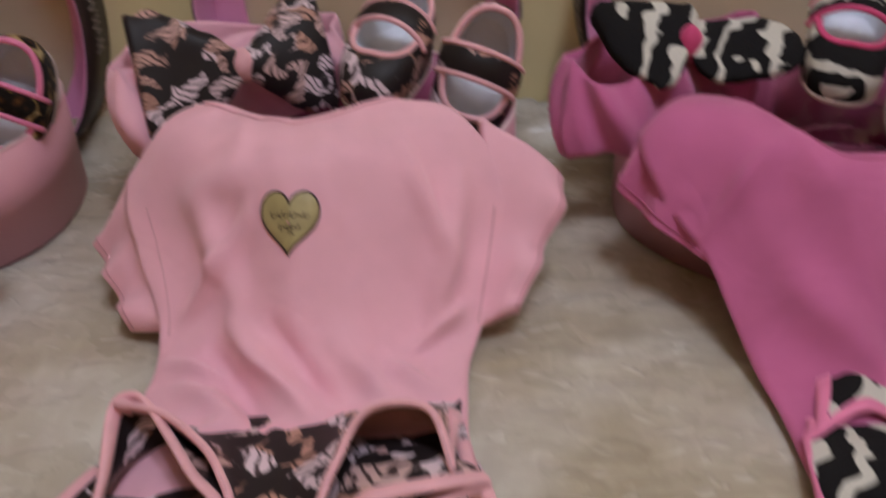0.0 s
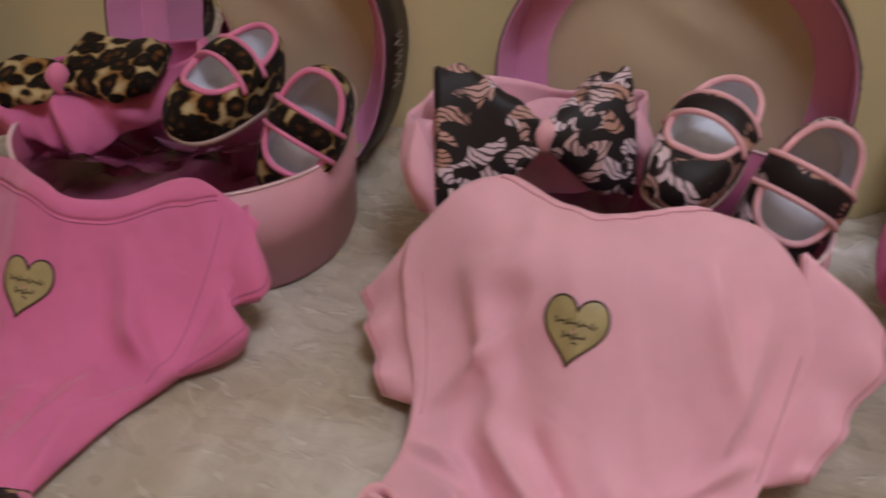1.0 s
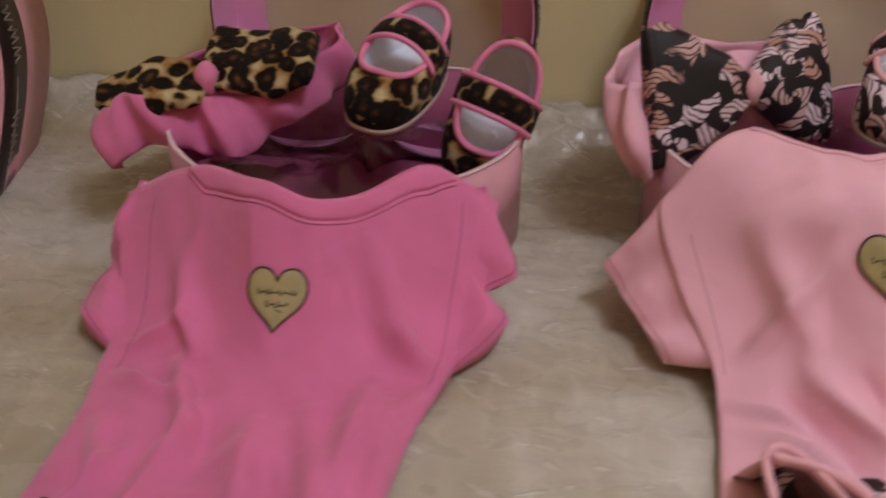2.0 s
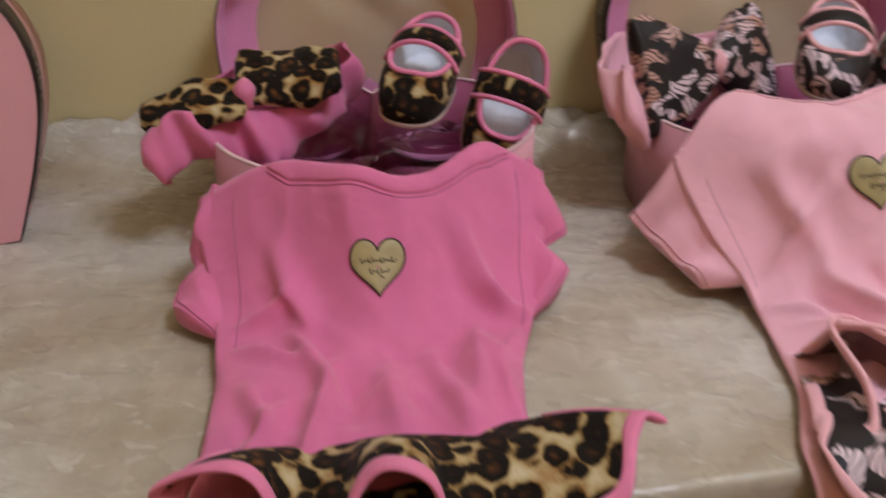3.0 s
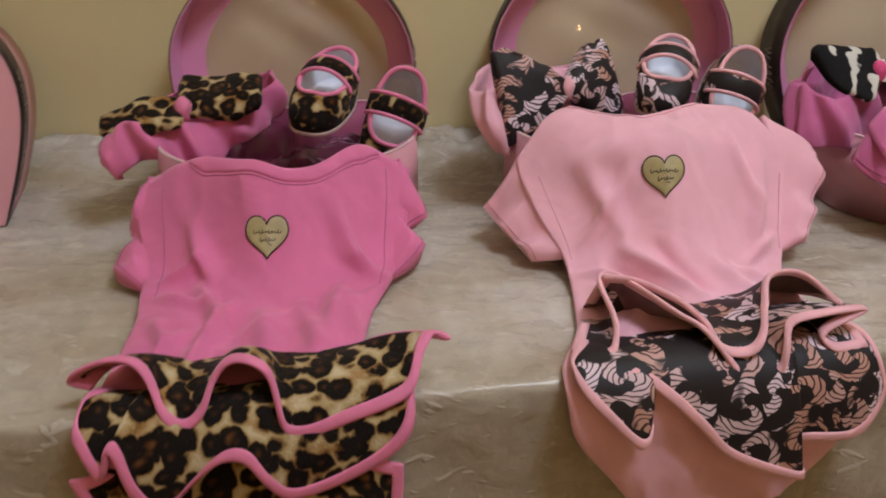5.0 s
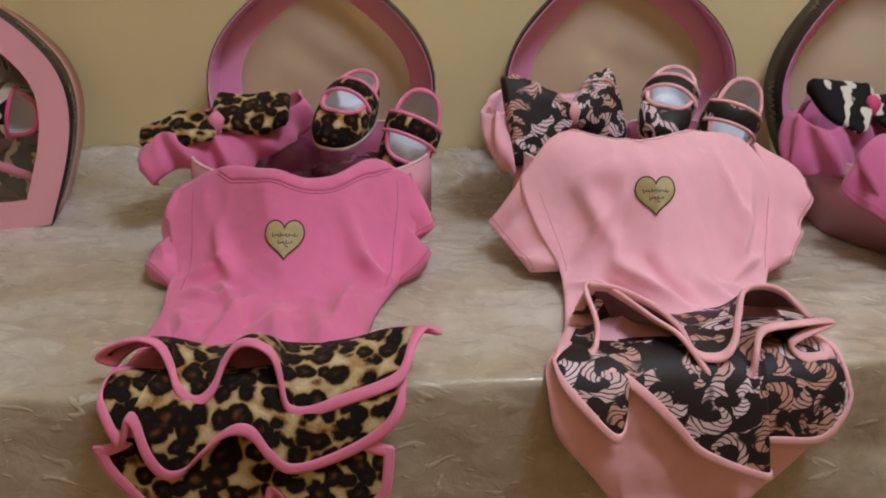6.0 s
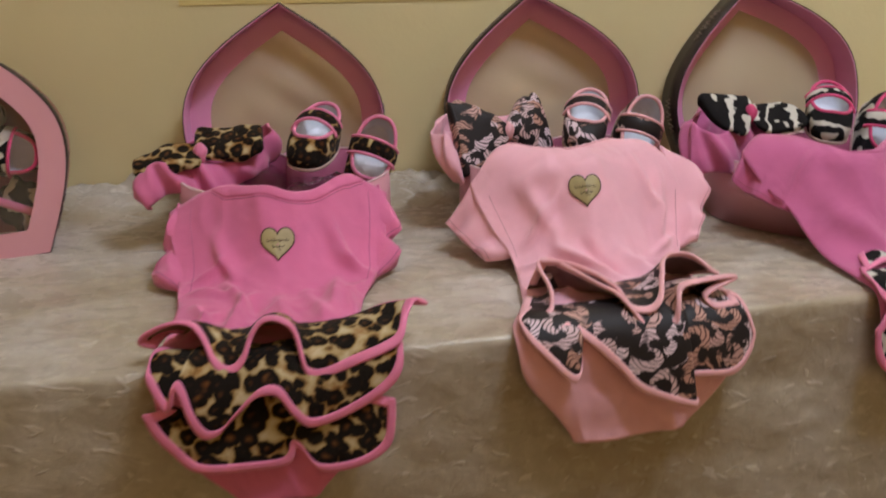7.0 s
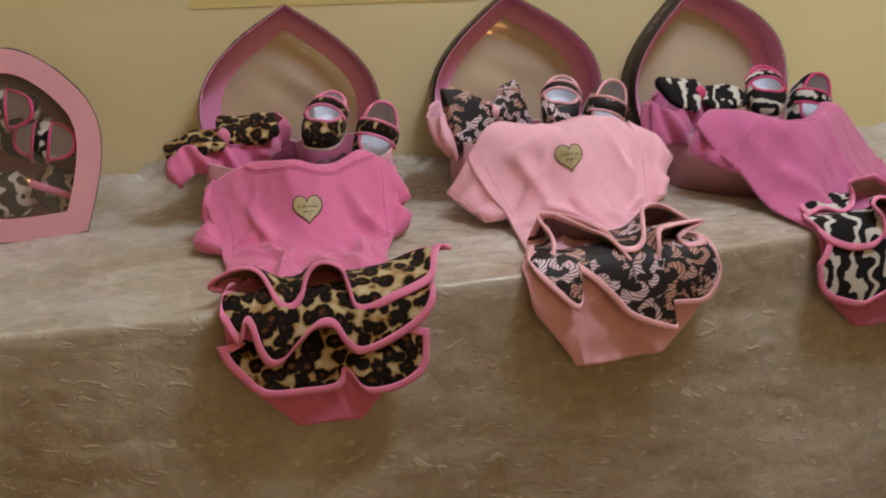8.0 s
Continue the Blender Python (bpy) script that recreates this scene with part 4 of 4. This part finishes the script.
def rose_suit():
    rows = [(-0.132, 0.25, 0.33), (-0.09, 0.205, 0.375), (-0.04, 0.192, 0.395), (0.0, 0.19, 0.398), (0.05, 0.188, 0.39), (0.1, 0.178, 0.385), (0.14, 0.168, 0.385), (0.17, 0.15, 0.385), (0.21, 0.138, 0.378)]
    top = [(0.0, 0.208), (0.12, 0.22), (0.22, 0.212), (0.32, 0.168), (0.38, 0.138), (0.5, 0.138), (0.68, 0.178), (0.82, 0.215), (1.0, 0.21)]
    lines = [(0.2, 0.12, 0.25, 0.05, 0.006, 0.012), (0.29, 0.14, 0.31, 0.06, 0.006, 0.012), (0.17, 0.15, 0.2, 0.16, 0.005, 0.006)]
    suit = Suit("baby_bodysuit", "rose-pink cotton baby bodysuit with zebra plush ruffles over table edge", M_ROSE, M_SEAM, rows, top, lines, 8.3)
    suit.body()
    suit.binding(0.2, 0.8)
    suit.sleeve([(0.142, 0.208), (0.16, 0.19), (0.175, 0.145)], [(0.124, 0.208), (0.130, 0.19), (0.146, 0.165), (0.166, 0.14)], 0.008, 5.1)
    suit.sleeve([(0.372, 0.21), (0.375, 0.18), (0.38, 0.14)], [(0.43, 0.2), (0.438, 0.17), (0.42, 0.12)], 0.010, 6.1)
    zebra = "black and white zebra plush ruffle with pink bound hem"
    suit.ruffle(M_ZEBRA, M_TRIM_HOT, M_BACK_CREAM, (0.2, 0.385, -0.01, 0.008), [(0.179, -0.040, 0.012), (0.182, -0.066, 0.014), (0.194, -0.083, 0.016), (0.221, -0.095, 0.016), (0.246, -0.101, 0.016), (0.268, -0.092, 0.018), (0.29, -0.086, 0.018), (0.32, -0.098, 0.016), (0.36, -0.09, 0.014), (0.39, -0.06, 0.012)], zebra)
    suit.ruffle(M_ZEBRA, M_TRIM_HOT, M_BACK_CREAM, (0.2, 0.385, 0.04, 0.005), [(0.192, 0.02, 0.010), (0.186, -0.006, 0.012), (0.188, -0.016, 0.014), (0.201, -0.024, 0.016), (0.228, -0.031, 0.016), (0.255, -0.031, 0.016), (0.269, -0.022, 0.018), (0.268, -0.012, 0.027), (0.258, -0.007, 0.036), (0.28, -0.004, 0.038), (0.31, -0.012, 0.026), (0.345, -0.02, 0.014), (0.38, -0.02, 0.014), (0.405, 0.0, 0.012)], zebra)
    suit.ruffle(M_ZEBRA, M_TRIM_HOT, M_BACK_CREAM, (0.215, 0.38, 0.075, 0.004), [(0.195, 0.018, 0.012), (0.228, 0.033, 0.015), (0.244, 0.014, 0.014), (0.265, 0.022, 0.018), (0.270, 0.038, 0.03), (0.258, 0.056, 0.042), (0.275, 0.060, 0.046), (0.31, 0.055, 0.046), (0.34, 0.03, 0.03), (0.355, 0.006, 0.014), (0.38, 0.02, 0.03), (0.405, 0.03, 0.03)], zebra)
    for u, v, du, dv in ((0.50, 0.60, 0.035, 0.004), (0.52, 0.604, -0.010, 0.018)):
        k = np.linspace(0, 1, 12)
        part("stitched_mark", tube_bm(suit.at(u + du * k, v + dv * np.sin(k * 2.6), 0.0004), 0.0005, 5), M_BROWN, suit.ob, "short dark stitched mark")


hot_pink_suit()
pale_pink_suit()
rose_suit()


# ---- shoes ----
def shoe_pose(toe, heel, up):
    x = (Vector(toe) - Vector(heel)).normalized()
    z = Vector(up) - x * Vector(up).dot(x)
    z.normalize()
    y = z.cross(x)
    m = Matrix((x, y, z)).transposed().to_4x4()
    m.translation = (Vector(toe) + Vector(heel)) / 2
    return m


def baby_shoe(m, upper, trim, label, group):
    """A soft strapped shoe, 100 mm long: toe along +x, sole at 0, the heel higher than the toe."""
    shoe = thing("baby_shoe", label, "baby shoe", group=group, m=m)
    n = 56
    a = np.linspace(0, math.tau, n, endpoint=False)
    cx, cy = np.cos(a), np.sin(a)

    def power(v, e):
        return np.sign(v) * np.abs(v) ** e
    sole = np.column_stack([0.050 * power(cx, 0.85), (0.0250 + 0.0035 * cx) * power(cy, 0.8), np.zeros(n)])
    mx = -0.009 + 0.0365 * power(cx, 0.85)
    mouth = np.column_stack([mx, (0.0235 + 0.0015 * cx) * power(cy, 0.75), 0.0365 - 0.20 * mx - 0.004 * np.abs(cy)])

    def loft(low, high, k, bulge, lean):
        f = 1 - math.cos(k * math.pi / 2) ** lean
        g = math.sin(k * math.pi / 2)
        p = low + (high - low) * np.array([f, f, g])
        p[:, :2] += (p[:, :2] - [-0.004, 0]) * bulge * math.sin(k * math.pi)
        return p
    ks = np.linspace(0, 1, 14)
    body = part("upper", grid_bm([loft(sole, mouth, k, 0.10, 1.5) for k in ks], None, True), upper, shoe, "", True)
    inner = sole * [0.86, 0.84, 1] + [-0.002, 0, 0.012]
    lining = grid_bm([loft(inner, mouth * [0.985, 0.95, 0.99], k, 0.08, 1.5) for k in ks], None, True)
    lining.faces.new([lining.verts.new(tuple(p)) for p in inner])
    bmesh.ops.remove_doubles(lining, verts=lining.verts, dist=0.0001)
    part("lining", lining, M_LINING, shoe, "white padded lining", True)
    bottom = bmesh.new()
    grid_bm([sole * [0.98, 0.98, 1] + [0, 0, -0.0035], sole * [1.02, 1.03, 1] + [0, 0, -0.002], sole * [1.02, 1.03, 1] + [0, 0, 0.001], sole * [0.97, 0.97, 1] + [0, 0, 0.002]], bottom, True)
    bottom.faces.new([bottom.verts.new(tuple(p)) for p in sole * [0.98, 0.98, 1] + [0, 0, -0.0035]])
    bottom.faces.new([bottom.verts.new(tuple(p)) for p in sole * [0.97, 0.97, 1] + [0, 0, 0.002]])
    bmesh.ops.remove_doubles(bottom, verts=bottom.verts, dist=0.0001)
    part("sole", bottom, M_SOLE, shoe, "", True)
    part("piping", tube_bm(mouth, 0.0024, 8, True), trim, body, "pink binding round the opening", True)
    k = np.linspace(-1, 1, 26)
    arc = np.column_stack([-0.006 + 0.002 * k, 0.0285 * np.sin(k * 1.35) / math.sin(1.35), 0.020 + 0.0265 * np.cos(k * 1.30)])
    top, low = [], []
    for d, o in ((-0.0095, 0.0), (-0.006, 0.0016), (0.0, 0.0022), (0.006, 0.0016), (0.0095, 0.0)):
        top.append(arc + [d, 0, -0.20 * d] + np.column_stack([0 * k, 0.5 * o * k, o + 0 * k]))
        low.append(arc + [d, 0, -0.20 * d - 0.0014])
    strap = part("strap", shell_bm(top, low), upper, shoe, "", True)
    for d in (-0.0098, 0.0098):
        part("piping", tube_bm(arc + [d, 0, -0.20 * d], 0.0021, 7), trim, strap, "pink strap binding", True)
    return shoe


def build_shoes():
    leopard, damask, zebra = "leopard-print plush baby shoe with pink piping in open box", "black and pink damask baby shoe in open box", "zebra-print plush baby shoe with bright pink piping in open box"
    flat, steep = ((-0.384, 0.553, 0.843), (-0.352, 0.647, 0.860), (0.04, -0.18, 0.95)), ((-0.320, 0.580, 0.793), (-0.291, 0.632, 0.874), (0.20, -0.74, 0.64))
    for fabric, trim, label, group, d, e in ((M_LEOPARD, M_TRIM_HOT, leopard, "leopard shoes", (0, 0, 0), (0, 0, 0)), (M_DAMASK, M_TRIM_PALE, damask, "damask shoes", (0.334, 0.022, 0.003), (0.329, 0.012, 0.012)), (M_ZEBRA, M_TRIM_ROSE, zebra, "zebra shoes", (0.648, 0.020, 0.004), (0.650, 0.016, 0.006))):
        for (toe, heel, up), move in ((flat, d), (steep, e)):
            baby_shoe(shoe_pose(Vector(toe) + Vector(move), Vector(heel) + Vector(move), up), fabric, trim, label, group)


# ---- headbands with bows ----
def bow_lobe(knot, tip, wide, thick, profile, face, seed):
    """A stuffed lobe from the knot to its tip. profile: half-widths along it, 0 to 1."""
    knot, tip = np.array(knot), np.array(tip)
    axis = tip - knot
    length = np.linalg.norm(axis)
    axis = axis / length
    face = np.array(face, float)
    face -= axis * face.dot(axis)
    face /= np.linalg.norm(face)
    across = np.cross(face, axis)
    rows = []
    for t in np.linspace(0, 1, 26):
        w = np.interp(t, np.linspace(0, 1, len(profile)), profile) * wide / 2
        th = thick / 2 * (0.30 + 0.70 * math.sin(math.pi * min(t * 0.62 + 0.08, 0.5 if t < 0.7 else 0.5 + (t - 0.7) * 1.55)))
        w *= 1 + 0.28 * noise.noise(Vector((t * 4.5, seed * 3.1, 0.4)))
        sag = face * 0.005 * math.sin(5.5 * t + seed) * t
        if t in (0.0, 1.0):
            w, th = w * (0.7, 0.93)[int(t)], th * 0.25
        ring = []
        for k in range(36):
            a = k * math.tau / 36
            c, s = math.cos(a), math.sin(a)
            pleat = 1 + 0.22 * (1 - t) * math.sin(3 * a + seed) + 0.06 * noise.noise(Vector((c * 2, s * 2, t * 3 + seed)))
            ring.append(knot + axis * length * t + sag + across * w * np.sign(c) * abs(c) ** 0.65 + face * th * np.sign(s) * abs(s) ** 0.8 * pleat)
        rows.append(ring)
    bm = grid_bm(rows, None, True)
    for row in (0, -1):
        bm.verts.ensure_lookup_table()
        ids = range(36) if row == 0 else range(len(bm.verts) - 36, len(bm.verts))
        bm.faces.new([bm.verts[i] for i in ids])
    return bm


def ribbon_loop(path, wide, up, seed):
    """A soft wide band following a closed path."""
    p = smooth_line(path, 110, True)
    up = np.array(up, float)
    rows, back = [], []
    for j, f in enumerate(np.linspace(-1, 1, 14)):
        row, brow = [], []
        for i, q in enumerate(p):
            t = p[(i + 1) % len(p)] - p[i - 1]
            out = np.cross(t, up)
            out /= np.linalg.norm(out)
            fold = 0.0045 * math.sin(i * 0.42 + seed + f * 2.2) + 0.0025 * math.sin(i * 0.83 + f * 3 + seed * 2) + 0.006 * (1 - f * f)
            w = wide / 2 * (1 + 0.18 * math.sin(i * 0.22 + seed))
            row.append(q + up * f * w + out * fold)
            brow.append(q + up * f * w * 0.98 + out * (fold - 0.002))
        rows.append(row)
        back.append(brow)
    return grid_bm(rows + back[::-1] + rows[:1], None, True)


def headband(label, band_mat, bow_mat, knot_mat, path, knot, roots, tips, wide, thick, profiles, face, seed, band=0.042, up=(0.0, 0.25, 0.97)):
    ob = thing("headband", label, "headband", path[0], "baby headbands")
    bm = ribbon_loop(path, band, up, seed)
    bmesh.ops.remove_doubles(bm, verts=bm.verts, dist=0.00005)
    part("band", bm, band_mat, ob)
    for root, tip, prof, w, k in zip(roots, tips, profiles, wide, (0.0, 2.0)):
        part("bow_loop", bow_lobe(root, tip, w, thick, prof, face, seed + k), bow_mat, ob, "stuffed bow loop")
    kn = bmesh.new()
    bmesh.ops.create_uvsphere(kn, u_segments=16, v_segments=10, radius=1)
    for v in kn.verts:
        v.co = Vector((v.co.x * 0.008 * (1 + 0.12 * math.sin(5 * v.co.z)), v.co.y * 0.010, v.co.z * 0.0125)) + Vector(knot)
    part("knot", kn, knot_mat, ob, "wrapped fabric knot")


def build_headbands():
    soft = [0.35, 0.7, 0.92, 1.0, 0.98, 0.9, 0.62]
    headband("hot-pink stretch headband with leopard plush bow on open box", M_HOT, M_LEOPARD, M_TRIM_HOT,
             [(-0.562, 0.548, 0.826), (-0.542, 0.548, 0.838), (-0.512, 0.566, 0.832), (-0.482, 0.578, 0.824), (-0.452, 0.602, 0.836), (-0.424, 0.650, 0.85), (-0.44, 0.676, 0.852), (-0.49, 0.668, 0.842), (-0.550, 0.596, 0.834)],
             (-0.500, 0.580, 0.860), ((-0.500, 0.578, 0.858), (-0.510, 0.604, 0.866)), ((-0.575, 0.563, 0.850), (-0.430, 0.612, 0.864)), (0.044, 0.064), 0.021, ([0.8, 0.95, 1.0, 1.0, 0.95, 0.8, 0.45], [0.8, 0.95, 1.0, 0.97, 1.0, 0.95, 0.75]), (0.08, -0.38, 0.92), 0.3, 0.040)
    kite = [0.20, 0.36, 0.54, 0.71, 0.86, 0.97, 1.0]
    headband("pale-pink stretch headband with black damask satin bow on open box", M_PALE, M_DAMASK, M_TRIM_PALE,
             [(-0.208, 0.572, 0.845), (-0.186, 0.600, 0.846), (-0.13, 0.64, 0.846), (-0.075, 0.665, 0.846), (-0.09, 0.682, 0.846), (-0.15, 0.676, 0.848), (-0.214, 0.625, 0.850)],
             (-0.134, 0.604, 0.868), ((-0.134, 0.604, 0.868),) * 2, ((-0.203, 0.583, 0.864), (-0.086, 0.645, 0.862)), (0.100, 0.092), 0.026, (kite, kite), (0.15, -0.9, 0.42), 1.1, 0.058, (-0.25, 0.2, 0.95))
    headband("rose-pink stretch headband with zebra plush bow on open box", M_ROSE, M_ZEBRA, M_TRIM_ROSE,
             [(0.090, 0.572, 0.845), (0.13, 0.566, 0.840), (0.18, 0.606, 0.842), (0.225, 0.645, 0.846), (0.21, 0.668, 0.848), (0.15, 0.66, 0.848), (0.1, 0.61, 0.85)],
             (0.170, 0.600, 0.880), ((0.170, 0.596, 0.876),) * 2, ((0.104, 0.612, 0.896), (0.250, 0.616, 0.868)), (0.080, 0.060), 0.017, ([0.6, 1.0, 0.95, 0.8, 0.6, 0.4, 0.12], [0.45, 0.85, 1.0, 0.95, 0.8, 0.62, 0.35]), (0.0, -0.52, 0.85), 2.2, 0.056)


build_shoes()
build_headbands()


# ---- the closed box standing on its side ----
def build_closed_box():
    ob = thing("closed_heart_box", "closed pink heart gift box standing upright with shoes behind window", "gift box", (-0.70, 0.56, TABLE), "heart boxes")
    face = Matrix(((1, 0, 0, 0), (0, 0, -1, 0), (0, 1, 0, 0), (0, 0, 0, 1)))
    stand = pose(-0.679, 0.562, TABLE - 0.003, 0, 0, 14.5) @ pose(0, 0, 0, -7) @ face @ pose(0, 0, 0, 0, 0, 36.5)
    heart_lid(ob, stand @ pose(0, 0, -0.050), 0.90, 0.050, 14, True)
    heart_box_body(ob, stand @ pose(0, 0, -0.112), 0.88, 0.085)
    inside = lambda x, y, z: tuple(stand @ Vector((x, y, z)))
    label = "zebra-print plush baby shoe with bright pink piping behind box window"
    n = stand.to_3x3() @ Vector((0, 0, 1))
    for tx, ty, hx, hy in ((0.0, 0.205, 0.066, 0.15), (0.012, 0.15, 0.072, 0.085)):
        baby_shoe(shoe_pose(inside(tx, ty, -0.066), inside(hx, hy, -0.05), n), M_ZEBRA, M_TRIM_ROSE, label, "zebra shoes behind the window")
    hb = thing("headband", "zebra plush bow on rose-pink headband behind the box window", "headband", inside(0.0, 0.07, -0.06), "baby headbands")
    for a, b, k in (((-0.01, 0.075, -0.05), (0.028, 0.045, -0.045), 0.2), ((-0.01, 0.075, -0.05), (-0.06, 0.11, -0.045), 1.9)):
        part("bow_loop", bow_lobe(inside(*a), inside(*b), 0.06, 0.03, [0.5, 0.8, 1, 1, 0.95, 0.9, 0.7], n, k), M_ZEBRA, hb, "stuffed bow loop")
    strip = [inside(0.022 - 0.006 * t, 0.03 + 0.012 * t, -0.030 - 0.002 * math.sin(t)) for t in range(6)]
    part("band", tube_bm(strip, 0.005, 8, flat=0.4, side_axis=tuple(stand.to_3x3() @ Vector((0.8, 0.6, 0)))), M_TRIM_HOT, hb)


build_closed_box()
